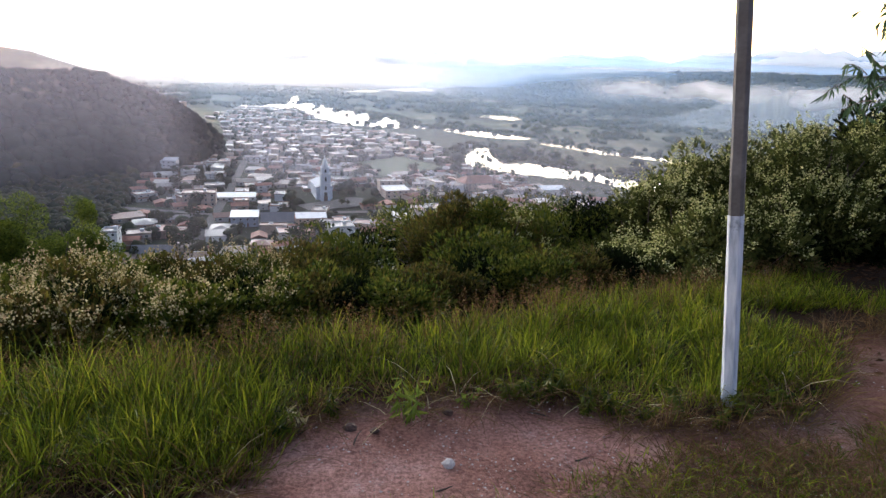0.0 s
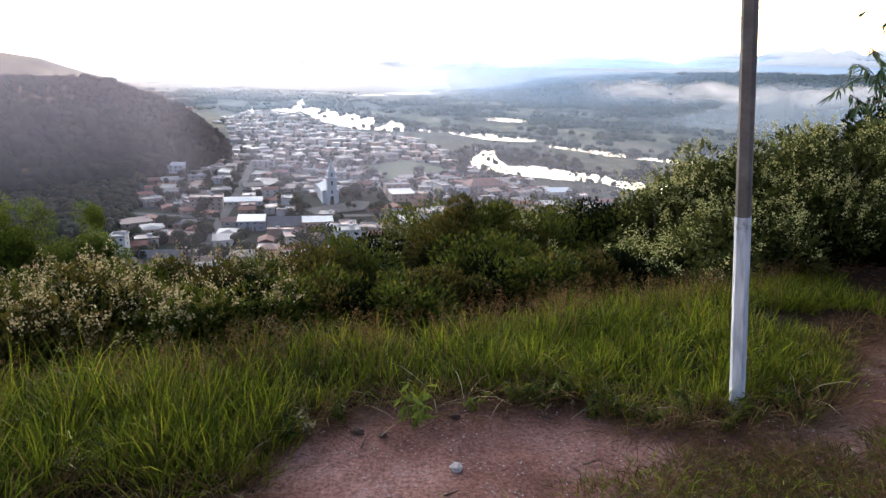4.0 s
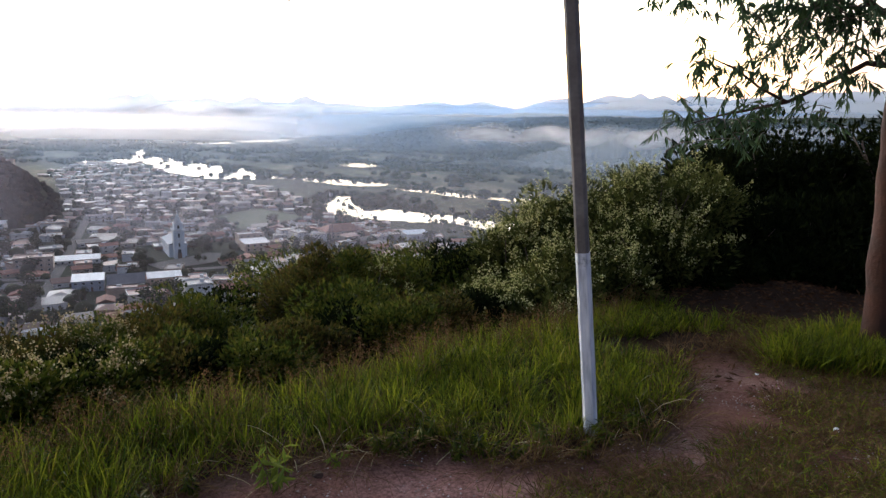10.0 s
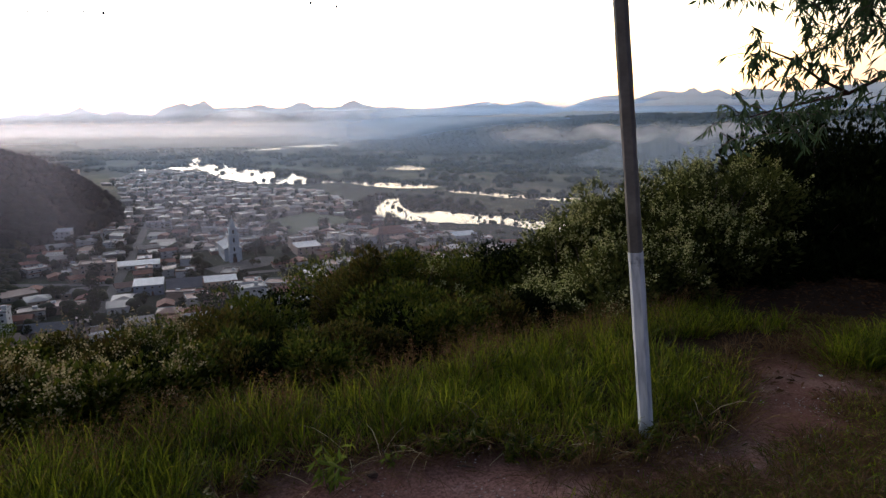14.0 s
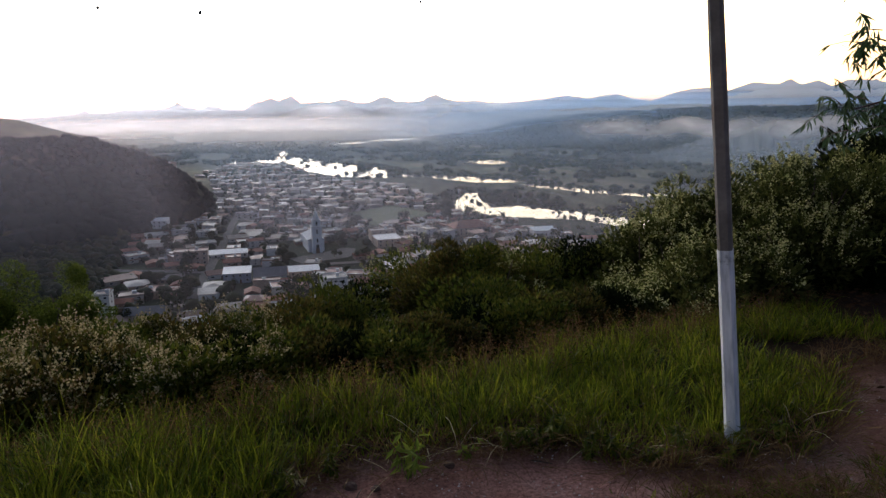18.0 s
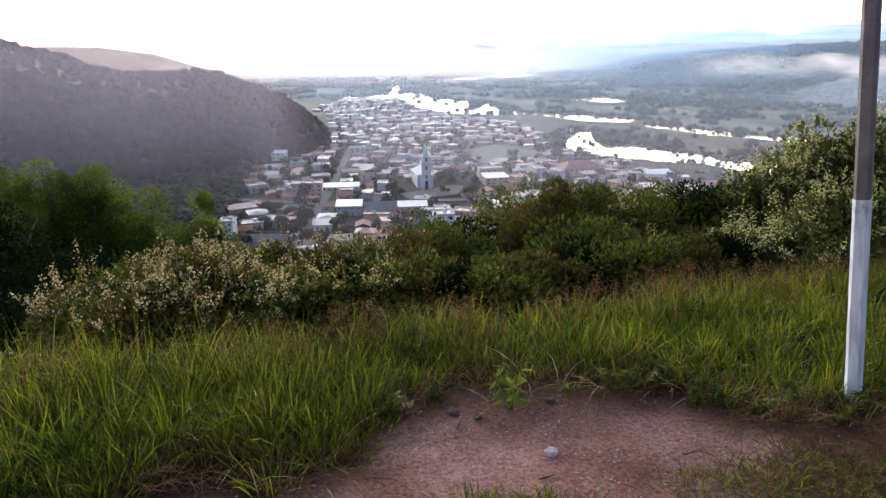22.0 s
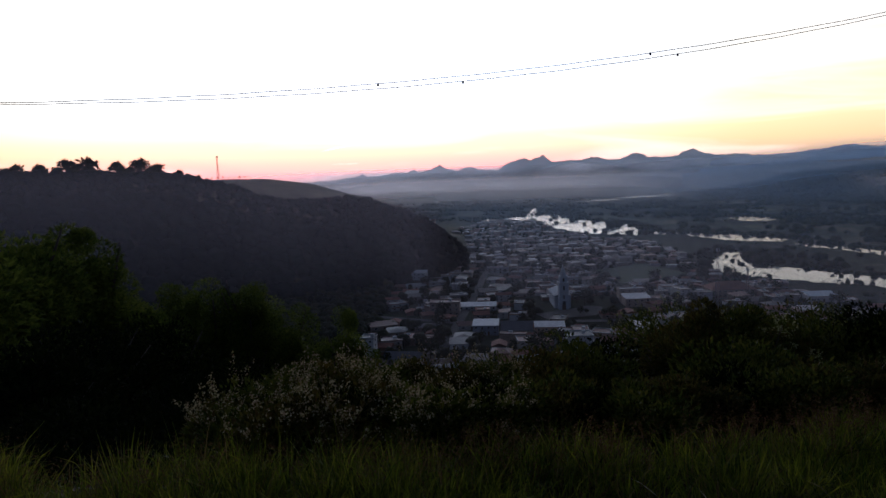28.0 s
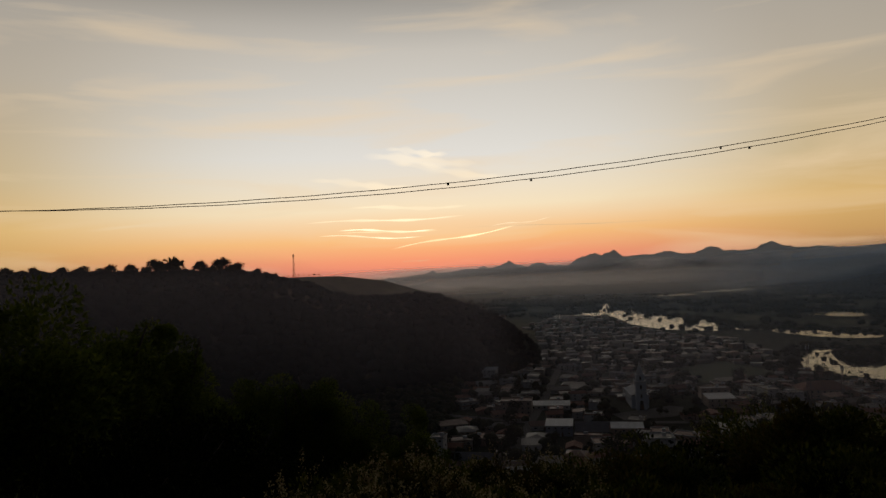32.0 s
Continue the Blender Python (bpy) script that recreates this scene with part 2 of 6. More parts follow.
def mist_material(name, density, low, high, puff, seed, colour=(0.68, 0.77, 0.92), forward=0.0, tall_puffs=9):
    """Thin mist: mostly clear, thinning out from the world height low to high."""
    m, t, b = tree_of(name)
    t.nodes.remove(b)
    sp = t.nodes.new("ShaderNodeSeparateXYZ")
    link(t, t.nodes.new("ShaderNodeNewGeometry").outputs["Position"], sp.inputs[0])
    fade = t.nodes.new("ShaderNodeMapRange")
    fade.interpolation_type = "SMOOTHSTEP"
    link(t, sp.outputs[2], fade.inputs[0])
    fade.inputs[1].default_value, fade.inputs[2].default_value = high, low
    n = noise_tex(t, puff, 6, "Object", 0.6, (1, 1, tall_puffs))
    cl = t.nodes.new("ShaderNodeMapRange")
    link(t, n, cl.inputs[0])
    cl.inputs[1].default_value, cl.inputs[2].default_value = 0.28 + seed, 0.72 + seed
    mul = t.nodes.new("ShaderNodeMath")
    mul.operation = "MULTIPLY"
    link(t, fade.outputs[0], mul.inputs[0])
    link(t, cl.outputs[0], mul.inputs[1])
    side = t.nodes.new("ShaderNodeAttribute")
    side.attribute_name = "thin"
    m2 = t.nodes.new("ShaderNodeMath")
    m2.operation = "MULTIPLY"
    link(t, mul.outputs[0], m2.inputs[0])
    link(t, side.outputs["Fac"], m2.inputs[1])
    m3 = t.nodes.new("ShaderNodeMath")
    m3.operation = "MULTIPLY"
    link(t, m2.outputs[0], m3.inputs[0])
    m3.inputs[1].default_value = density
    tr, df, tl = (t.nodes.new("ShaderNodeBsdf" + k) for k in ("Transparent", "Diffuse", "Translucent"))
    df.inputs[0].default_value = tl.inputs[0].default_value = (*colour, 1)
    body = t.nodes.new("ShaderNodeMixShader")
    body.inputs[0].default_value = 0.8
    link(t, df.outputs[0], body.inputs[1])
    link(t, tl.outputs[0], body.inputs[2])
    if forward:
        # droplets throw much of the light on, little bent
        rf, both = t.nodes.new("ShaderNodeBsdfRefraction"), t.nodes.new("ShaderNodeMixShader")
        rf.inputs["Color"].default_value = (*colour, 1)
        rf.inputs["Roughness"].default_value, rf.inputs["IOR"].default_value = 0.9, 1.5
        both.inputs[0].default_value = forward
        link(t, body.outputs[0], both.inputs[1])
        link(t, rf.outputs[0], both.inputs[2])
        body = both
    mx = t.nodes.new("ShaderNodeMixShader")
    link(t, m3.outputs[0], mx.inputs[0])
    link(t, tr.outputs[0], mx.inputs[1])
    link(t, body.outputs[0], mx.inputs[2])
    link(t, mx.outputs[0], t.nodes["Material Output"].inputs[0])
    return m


def water_material():
    m, t, b = tree_of("river_water")
    b.inputs["Base Color"].default_value = (0.05, 0.06, 0.05, 1)
    b.inputs["Roughness"].default_value, b.inputs["IOR"].default_value = 0.12, 1.33
    bump(t, b, noise_tex(t, 0.6, 3, "Position"), 0.08, 0.1)
    return m


GROUND = ground_material()
WATER = water_material()
GRASS = leafy("grass_blades", [(0.02, 0.036, 0.006), (0.05, 0.078, 0.009), (0.145, 0.185, 0.011), (0.25, 0.285, 0.015), (0.075, 0.105, 0.009), (0.35, 0.35, 0.022), (0.04, 0.065, 0.008), (0.22, 0.15, 0.05)], 0.42, 0.42, 1.3)
DRY = leafy("dry_grass_stalks", [(0.07, 0.038, 0.016), (0.16, 0.088, 0.036), (0.10, 0.058, 0.024), (0.23, 0.15, 0.065), (0.07, 0.03, 0.018)], 0.3, 0.7)
STRAW = leafy("pale_straw", [(0.42, 0.34, 0.18), (0.55, 0.47, 0.28), (0.3, 0.22, 0.11)], 0.2, 0.7)
LEAF = leafy("shrub_leaves", [(0.02, 0.032, 0.006), (0.042, 0.06, 0.009), (0.085, 0.105, 0.014), (0.13, 0.125, 0.02), (0.06, 0.075, 0.011)], 0.35, 0.5, 0.9)
# deep shade is put into this leaf colour, far below a leaf's own tone
LEAF_SHADED = leafy("shade_dark_leaves", [(0.005, 0.009, 0.003), (0.009, 0.014, 0.004), (0.016, 0.022, 0.005)], 0.2, 0.9, 0.8)
LEAF_SLOPE = leafy("slope_tree_leaves", [(0.045, 0.07, 0.012), (0.085, 0.12, 0.016), (0.15, 0.185, 0.026), (0.12, 0.145, 0.022)], 0.4, 0.6, 0.6)
LEAF_OLIVE = leafy("olive_shrub_leaves", [(0.024, 0.03, 0.007), (0.05, 0.054, 0.011), (0.115, 0.10, 0.018), (0.085, 0.058, 0.018), (0.035, 0.045, 0.01)], 0.35, 0.6, 0.9)
LEAF_HILL = leafy("hill_tree_leaves", [(0.011, 0.019, 0.015), (0.014, 0.022, 0.017), (0.017, 0.025, 0.019)], 0.15, 0.9, 0.012)
LEAF_CREAM = leafy("cream_shrub_leaves", [(0.02, 0.028, 0.009), (0.05, 0.062, 0.016), (0.115, 0.12, 0.034), (0.075, 0.085, 0.022), (0.035, 0.046, 0.012)], 0.45, 0.7, 0.9)
LEAF_TREE = leafy("drooping_tree_leaves", [(0.03, 0.055, 0.028), (0.045, 0.078, 0.036), (0.065, 0.10, 0.04)], 0.4, 0.42)
LEAF_FAR = leafy("far_tree_leaves", [(0.018, 0.026, 0.014), (0.028, 0.038, 0.018), (0.038, 0.048, 0.02), (0.045, 0.045, 0.022)], 0.25, 0.7, 0.02)
SAPLING = leafy("sapling_leaves", [(0.11, 0.15, 0.02), (0.17, 0.20, 0.03), (0.08, 0.12, 0.02)], 0.4)
BLOSSOM = leafy("pale_blossom", [(0.40, 0.34, 0.17), (0.50, 0.43, 0.25), (0.20, 0.19, 0.065), (0.34, 0.24, 0.14), (0.15, 0.15, 0.05)], 0.3, 0.8)
BLOSSOM_CREAM = leafy("cream_blossom", [(0.36, 0.36, 0.14), (0.48, 0.45, 0.22), (0.24, 0.26, 0.08), (0.16, 0.18, 0.05)], 0.3, 0.8)
TWIG = surface("twig_bark", (0.10, 0.07, 0.05), (0.05, 0.035, 0.025), 0.9, 8, 60)
BARK = surface("red_brown_bark", (0.055, 0.017, 0.008), (0.018, 0.007, 0.0045), 0.9, 5.0, 34, 0.6, 0.012)
TRUNK_FAR = surface("far_bark", (0.08, 0.06, 0.045), (0.05, 0.04, 0.03), 0.9, 1, 8)
def whitewash_material():
    m, t, b = tree_of("whitewash")
    runs = noise_tex(t, 26, 5, "Object", 0.6, (1, 1, 0.16))
    blot = noise_tex(t, 9, 6, "Object", 0.7)
    fine = noise_tex(t, 120, 4, "Object")
    col = ramp_of(t, runs, [(0.34, (0.30, 0.34, 0.41)), (0.5, (0.50, 0.54, 0.62)), (0.68, (0.66, 0.69, 0.75))])
    col = mixed(t, ramp_of(t, blot, [(0.60, (0, 0, 0)), (0.70, (0.75, 0.75, 0.75))]), col, (0.17, 0.18, 0.21))
    link(t, col, b.inputs["Base Color"])
    b.inputs["Roughness"].default_value = 0.85
    bump(t, b, fine, 0.5, 0.004)
    return m


WHITEWASH = whitewash_material()
POST = surface("weathered_grey_post", (0.16, 0.152, 0.15), (0.08, 0.075, 0.073), 0.75, 7, 50, 0.4, 0.003)
STONE = surface("pale_stone", (0.55, 0.50, 0.48), (0.36, 0.32, 0.30), 0.9, 30, 160, 0.5, 0.003)
PEBBLE = surface("earth_clod", (0.10, 0.05, 0.035), (0.045, 0.024, 0.018), 0.9, 20, 120, 0.4, 0.002)
GRAVEL = leafy("pale_gravel", [(0.16, 0.09, 0.07), (0.45, 0.36, 0.33), (0.6, 0.52, 0.5), (0.25, 0.14, 0.1)], 0.0, 0.9)
LITTER = leafy("leaf_litter", [(0.05, 0.025, 0.014), (0.09, 0.045, 0.024), (0.13, 0.07, 0.035), (0.035, 0.02, 0.012)], 0.1, 0.8)
PAPER = surface("crumpled_paper", (0.75, 0.75, 0.74), (0.6, 0.6, 0.6), 0.7, 30, 90)
CABLE = surface("black_cable", (0.03, 0.03, 0.03), (0.02, 0.02, 0.02), 0.6, 3, 30)
PLASTER = surface("painted_plaster", (0.6, 0.6, 0.58), (0.4, 0.4, 0.38), 0.85, 0.35, 2.0, 0.2, 0.02,
                  palette=[(0.50, 0.44, 0.38), (0.32, 0.27, 0.23), (0.58, 0.54, 0.49), (0.34, 0.22, 0.16), (0.44, 0.33, 0.25), (0.74, 0.72, 0.70), (0.50, 0.36, 0.30), (0.30, 0.18, 0.13), (0.66, 0.63, 0.60), (0.72, 0.70, 0.70)])
CHURCH = surface("pale_blue_plaster", (0.74, 0.77, 0.82), (0.60, 0.64, 0.70), 0.85, 0.3, 2.0, 0.15, 0.02)
TRIM = surface("white_trim", (0.78, 0.78, 0.78), (0.62, 0.62, 0.62), 0.8, 0.5, 3)
ROOF = surface("roof_covering", (0.3, 0.2, 0.15), (0.2, 0.12, 0.1), 0.55, 0.4, 3.0, 0.4, 0.05,
               palette=[(0.22, 0.10, 0.07), (0.40, 0.37, 0.34), (0.26, 0.22, 0.19), (0.27, 0.125, 0.085), (0.50, 0.47, 0.44), (0.20, 0.14, 0.115), (0.30, 0.27, 0.25), (0.18, 0.09, 0.07), (0.14, 0.125, 0.12), (0.46, 0.42, 0.38), (0.24, 0.12, 0.09), (0.16, 0.12, 0.10)])
ROOF_PALE = surface("pale_sheet_roof", (0.74, 0.74, 0.75), (0.55, 0.55, 0.57), 0.45, 0.3, 2.5, 0.2, 0.03)
ROOF_BLUE = surface("blue_sheet_roof", (0.30, 0.42, 0.55), (0.22, 0.32, 0.45), 0.45, 0.3, 2.5)
ROOF_RED = surface("red_tile_roof", (0.36, 0.17, 0.11), (0.24, 0.11, 0.08), 0.85, 0.3, 2.5, 0.4, 0.05)
SLATE = surface("dark_sheet_roof", (0.13, 0.135, 0.16), (0.08, 0.085, 0.10), 0.6, 0.3, 2.5)
GLASS_FAR = surface("dark_window_pane", (0.05, 0.055, 0.06), (0.02, 0.022, 0.025), 0.15, 0.5, 3)
WOOD = surface("brown_door_wood", (0.14, 0.08, 0.05), (0.07, 0.04, 0.03), 0.7, 1, 6)
STEEL = surface("red_and_grey_steel", (0.30, 0.20, 0.18), (0.18, 0.15, 0.15), 0.5, 0.2, 2, metal=0.4)
PITCH = surface("mown_pitch", (0.085, 0.115, 0.045), (0.055, 0.085, 0.03), 0.95, 0.05, 0.6, 0.2, 0.03, coords="Position")
ASPHALT = surface("worn_street", (0.13, 0.125, 0.12), (0.07, 0.068, 0.066), 0.95, 0.05, 0.8, coords="Position")
ROCK = surface("river_rock", (0.12, 0.105, 0.09), (0.05, 0.045, 0.04), 0.9, 0.3, 2, 0.6, 0.2)
MOUNTAIN = surface("wooded_mountain", (0.055, 0.075, 0.06), (0.03, 0.045, 0.035), 1.0, 0.004, 0.03, 0.6, 4.0, coords="Position")


# ---- building helpers ----
def part(name, data, material, parent=None, label=""):
    """One mesh object from a bmesh or a mesh, under its thing or part."""
    if isinstance(data, bmesh.types.BMesh):
        me = bpy.data.meshes.new(name)
        data.to_mesh(me)
        data.free()
    else:
        me = data
    if not me.materials:
        me.materials.append(material)
    ob = new(name, me)
    ob.parent = parent
    if label:
        ob["label"] = label
    return ob


def mesh_of(name, verts, faces, smooth=False):
    me = bpy.data.meshes.new(name)
    me.from_pydata(verts if isinstance(verts, list) else verts.tolist(), [], faces if isinstance(faces, list) else faces.tolist())
    if smooth:
        me.polygons.foreach_set("use_smooth", [True] * len(me.polygons))
    return me


def base_of(name, x, y, z, turn=0.0):
    ob = new(name)
    ob.matrix_basis = pose(x, y, z, 0, 0, turn)
    ob.empty_display_size = 0.2
    return ob


def at(az, r, z=0.0):
    a = radians(az)
    return Vector((-r * math.sin(a), r * math.cos(a), z))


rng = np.random.default_rng(7)
FLOOR = -95.0


def fbm(x, y, size, octaves=4, seed=0.0):
    """Smooth uneven values about -1 to 1, from sums of turned waves."""
    total, amp, k = 0.0, 1.0, 1.0 / size
    for i in range(octaves):
        a = 1.3 + 2.1 * i + seed
        u, v = x * math.cos(a) - y * math.sin(a), x * math.sin(a) + y * math.cos(a)
        total = total + amp * (np.sin(u * k * 5.1 + 1.7 * np.sin(v * k * 3.3 + i + seed)) * np.sin(v * k * 4.3 + 1.3 * np.sin(u * k * 2.9 + 2 * i)))
        amp, k = amp * 0.5, k * 2.07
    return total / 1.6


def brow(az):
    """How far the level hilltop reaches before it falls away, by direction."""
    return np.interp(az, [-180, -90, -60, -48, -38, -25, -10, 0, 15, 30, 50, 75, 110, 180],
                     [60, 40, 11, 7.4, 6.3, 4.6, 3.75, 3.2, 3.05, 3.0, 3.3, 8, 40, 60])


WOOD_EL = ([14.6, 15.1, 15.6, 16.8, 18.9, 20.7, 22.1, 23.5, 25.4, 27.7, 30.3, 32.6, 34.4, 36, 38.4, 41, 50, 60, 75], [-9.2, -8.2, -6.9, -5.6, -4.1, -3.3, -2.85, -2.3, -2.0, -2.2, -2.05, -1.6, -0.7, -0.35, 0.2, 0.4, 0.65, 0.8, 0.8])
WOOD_R = ([14, 20, 30, 40, 60, 75], [690, 670, 640, 640, 560, 520])
BACK_EL = ([18, 21, 23.5, 25.1, 26.7, 28, 29.9, 31.6, 34.3, 37, 45, 60], [-5.5, -2.7, -1.9, -1.5, -1.0, -0.55, -0.25, 0.0, 0.1, 0.1, 0.1, 0.1])


def hill_height(x, y):
    r, az = np.hypot(x, y), np.degrees(np.arctan2(-x, y))
    # the hill on which the camera stands
    out = np.maximum(0, r - brow(az))
    steep = np.interp(az, [-180, -100, -70, -45, 0, 45, 70, 100, 180], [0.02, 0.05, 0.22, 0.34, 0.42, 0.42, 0.4, 0.1, 0.02])
    own = -steep * (np.sqrt(out**2 + 1.0) - 1.0) - 0.0006 * np.minimum(out, 40) ** 2
    # the wooded spur beside the town
    rc = np.interp(az, *WOOD_R)
    top = 1.6 + rc * np.tan(np.radians(np.interp(az, *WOOD_EL))) - FLOOR
    top = np.where((az < 14.6), 0.0, top) * np.interp(az, [14.6, 15.4], [0.0, 1.0])
    near, far = np.clip((rc - r) / (20 + 1.35 * np.maximum(top, 1)), 0, 1), np.clip((r - rc) / 420.0, 0, 1)
    wood = FLOOR + top * (0.5 + 0.5 * np.cos(np.pi * np.maximum(near, far)))
    # the open ridge behind it
    bc = 985.0
    btop = np.where(az < 18, 0.0, 1.6 + bc * np.tan(np.radians(np.interp(az, *BACK_EL))) - FLOOR)
    back = FLOOR + btop * (0.5 + 0.5 * np.cos(np.pi * np.clip(np.abs(r - bc) / 330.0, 0, 1)))
    # the far bank of the river climbs into wooded hills
    crest = np.interp(az, [-180, -60, -45, -36, -30, -22, -14, -9, -5, 0], [20, 10, -2, -12, -16, -14, -22, -42, -80, -95])
    rise = np.clip((r - np.interp(az, [-60, -30, -10, 0], [900, 1100, 1500, 1900])) / np.interp(az, [-60, -10], [1000, 1100]), 0, 1)
    bank = FLOOR + (crest - FLOOR) * rise * rise * (3 - 2 * rise)
    bank = bank + rise * 9 * fbm(x, y, 520, 3)
    low = FLOOR + 0.6 * fbm(x, y, 160, 3) * np.clip((r - 300) / 300, 0, 1)
    return np.maximum.reduce([own, wood, back, bank, low + 0 * r])


def soil_height(x, y):
    """The hilltop's small unevenness."""
    r = np.hypot(x, y)
    near = np.clip(1.6 - r / 9.0, 0, 1)
    return near * (0.02 * fbm(x, y, 1.7, 4) + 0.006 * fbm(x, y, 0.34, 3, 2.0)) + 0.16 * np.exp(-(((x - 4.3) / 1.3) ** 2 + ((y - 5.6) / 0.6) ** 2))


def land(x, y):
    return hill_height(x, y) + soil_height(x, y)


def land_at(x, y):
    return float(land(np.array([float(x)]), np.array([float(y)]))[0])


def build_ground():
    az = np.radians(np.r_[np.arange(-180, -62, 4.0), np.arange(-62, 66, 0.45), np.arange(66, 180, 4.0)])
    r = np.r_[0.05, np.arange(0.8, 1.8, 0.2), np.arange(1.8, 9, 0.06), np.geomspace(9, 4950, 210)]
    rr, aa = np.meshgrid(r, az, indexing="ij")
    x, y = -rr * np.sin(aa), rr * np.cos(aa)
    v = np.stack([x, y, land(x, y)], -1).reshape(-1, 3)
    n, k = len(r), len(az)
    i, j = np.meshgrid(np.arange(n - 1), np.arange(k), indexing="ij")
    j2 = (j + 1) % k
    f = np.stack([i * k + j, (i + 1) * k + j, (i + 1) * k + j2, i * k + j2], -1).reshape(-1, 4)[:, ::-1]
    ob = part("ground", mesh_of("ground", v, f, True), GROUND)
    tagged(ob, "reddish bare hilltop earth running down to a green valley plain", "ground", kind="structure")


build_ground()


# ---- river ----
def ribbon(name, line, label, category, material, lift, rough=0.22, steps=14, seed=0):
    """A strip of water or street along a plan line of (x, y, half width), with uneven banks."""
    pts, rnd = [], random.Random(seed)
    for (x0, y0, w0), (x1, y1, w1) in zip(line, line[1:]):
        for s in range(steps):
            u = s / steps
            pts.append((x0 + (x1 - x0) * u, y0 + (y1 - y0) * u, w0 + (w1 - w0) * u))
    pts.append(line[-1])
    verts, faces = [], []
    for i, (x, y, w) in enumerate(pts):
        a, b = pts[max(0, i - 1)], pts[min(len(pts) - 1, i + 1)]
        d = Vector((b[0] - a[0], b[1] - a[1])).normalized()
        nx, ny = -d.y, d.x
        for k, s in enumerate((-1, -0.5, 0, 0.5, 1)):
            ww = w * (1 + rough * rnd.uniform(-1, 1) * (abs(s) == 1)) * s
            verts.append((x + nx * ww, y + ny * ww, FLOOR + lift))
    for i in range(len(pts) - 1):
        for k in range(4):
            q = i * 5 + k
            faces.append((q, q + 1, q + 6, q + 5))
    me = mesh_of(name, verts, faces)
    return tagged(part(name, me, material), label, category, kind="structure")


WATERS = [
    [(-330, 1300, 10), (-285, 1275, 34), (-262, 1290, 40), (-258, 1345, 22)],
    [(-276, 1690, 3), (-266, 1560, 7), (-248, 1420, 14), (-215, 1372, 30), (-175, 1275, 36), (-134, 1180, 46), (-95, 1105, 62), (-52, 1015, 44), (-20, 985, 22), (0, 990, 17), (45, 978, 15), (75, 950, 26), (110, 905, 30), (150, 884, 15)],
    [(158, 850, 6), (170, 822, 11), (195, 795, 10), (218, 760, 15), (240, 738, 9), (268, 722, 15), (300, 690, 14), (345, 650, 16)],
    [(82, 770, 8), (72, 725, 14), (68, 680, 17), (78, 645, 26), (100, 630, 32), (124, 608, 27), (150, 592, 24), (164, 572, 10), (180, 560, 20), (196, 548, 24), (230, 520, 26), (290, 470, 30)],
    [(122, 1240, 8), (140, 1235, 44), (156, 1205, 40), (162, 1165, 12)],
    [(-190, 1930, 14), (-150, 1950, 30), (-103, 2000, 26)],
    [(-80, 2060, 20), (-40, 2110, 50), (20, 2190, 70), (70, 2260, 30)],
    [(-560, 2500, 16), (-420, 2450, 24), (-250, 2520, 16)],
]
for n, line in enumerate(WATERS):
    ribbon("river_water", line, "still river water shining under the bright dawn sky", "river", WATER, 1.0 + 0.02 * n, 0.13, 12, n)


# ---- mountains and mist along the horizon ----
def mountain_range(name, az0, az1, r, crest, rough, label, step=0.12, deep=420.0, seed=0.0, haze=0.5):
    """A ridge across the view: crest gives its height in degrees over the eye's level, by direction."""
    az = np.arange(az0, az1, step)
    el = np.interp(az, crest[0], crest[1])
    wob = rough * fbm(az * 10, az * 3 + 7, 9.0, 5, seed)
    top = 1.6 + r * np.tan(np.radians(el + wob))
    rows = []
    for u, dr in ((0.0, -deep), (0.25, -deep * 0.7), (0.55, -deep * 0.4), (0.8, -deep * 0.18), (1.0, 0.0), (0.5, deep * 0.3)):
        rad = r + dr + 40 * fbm(az * 10, az * 4 + 50 * u, 12.0, 3, seed + u) * (u < 1)
        z = FLOOR - 15 + (top - FLOOR + 15) * u + (12 * fbm(az * 10 + 3, az * 2, 7.0, 4, u * 3 + seed) if 0 < u < 1 else 0)
        a = np.radians(az)
        rows.append(np.stack([-rad * np.sin(a), rad * np.cos(a), z], -1))
    v = np.concatenate(rows)
    k = len(az)
    f = [(i * k + j, i * k + j + 1, (i + 1) * k + j + 1, (i + 1) * k + j) for i in range(len(rows) - 1) for j in range(k - 1)]
    # tinted sheet cut to the crest puts distance haze over the ridge alone
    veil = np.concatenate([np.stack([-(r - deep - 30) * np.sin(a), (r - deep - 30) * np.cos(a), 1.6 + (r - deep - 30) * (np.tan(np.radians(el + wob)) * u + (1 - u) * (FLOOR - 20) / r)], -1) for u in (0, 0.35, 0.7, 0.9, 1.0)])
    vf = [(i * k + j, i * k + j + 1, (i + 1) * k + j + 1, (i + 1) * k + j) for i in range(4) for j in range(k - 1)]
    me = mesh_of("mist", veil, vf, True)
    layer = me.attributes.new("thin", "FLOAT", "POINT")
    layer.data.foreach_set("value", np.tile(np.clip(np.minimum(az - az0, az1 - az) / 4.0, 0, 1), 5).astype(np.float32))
    tagged(part("mist", me, mist_material("mist", haze, 900, 1000, 0.002, -0.3)), "blue haze sheet shaped to the mountain crest", "mist", kind="stuff")
    return tagged(part(name, mesh_of(name, v, f, True), MOUNTAIN), label, "mountains", kind="structure")


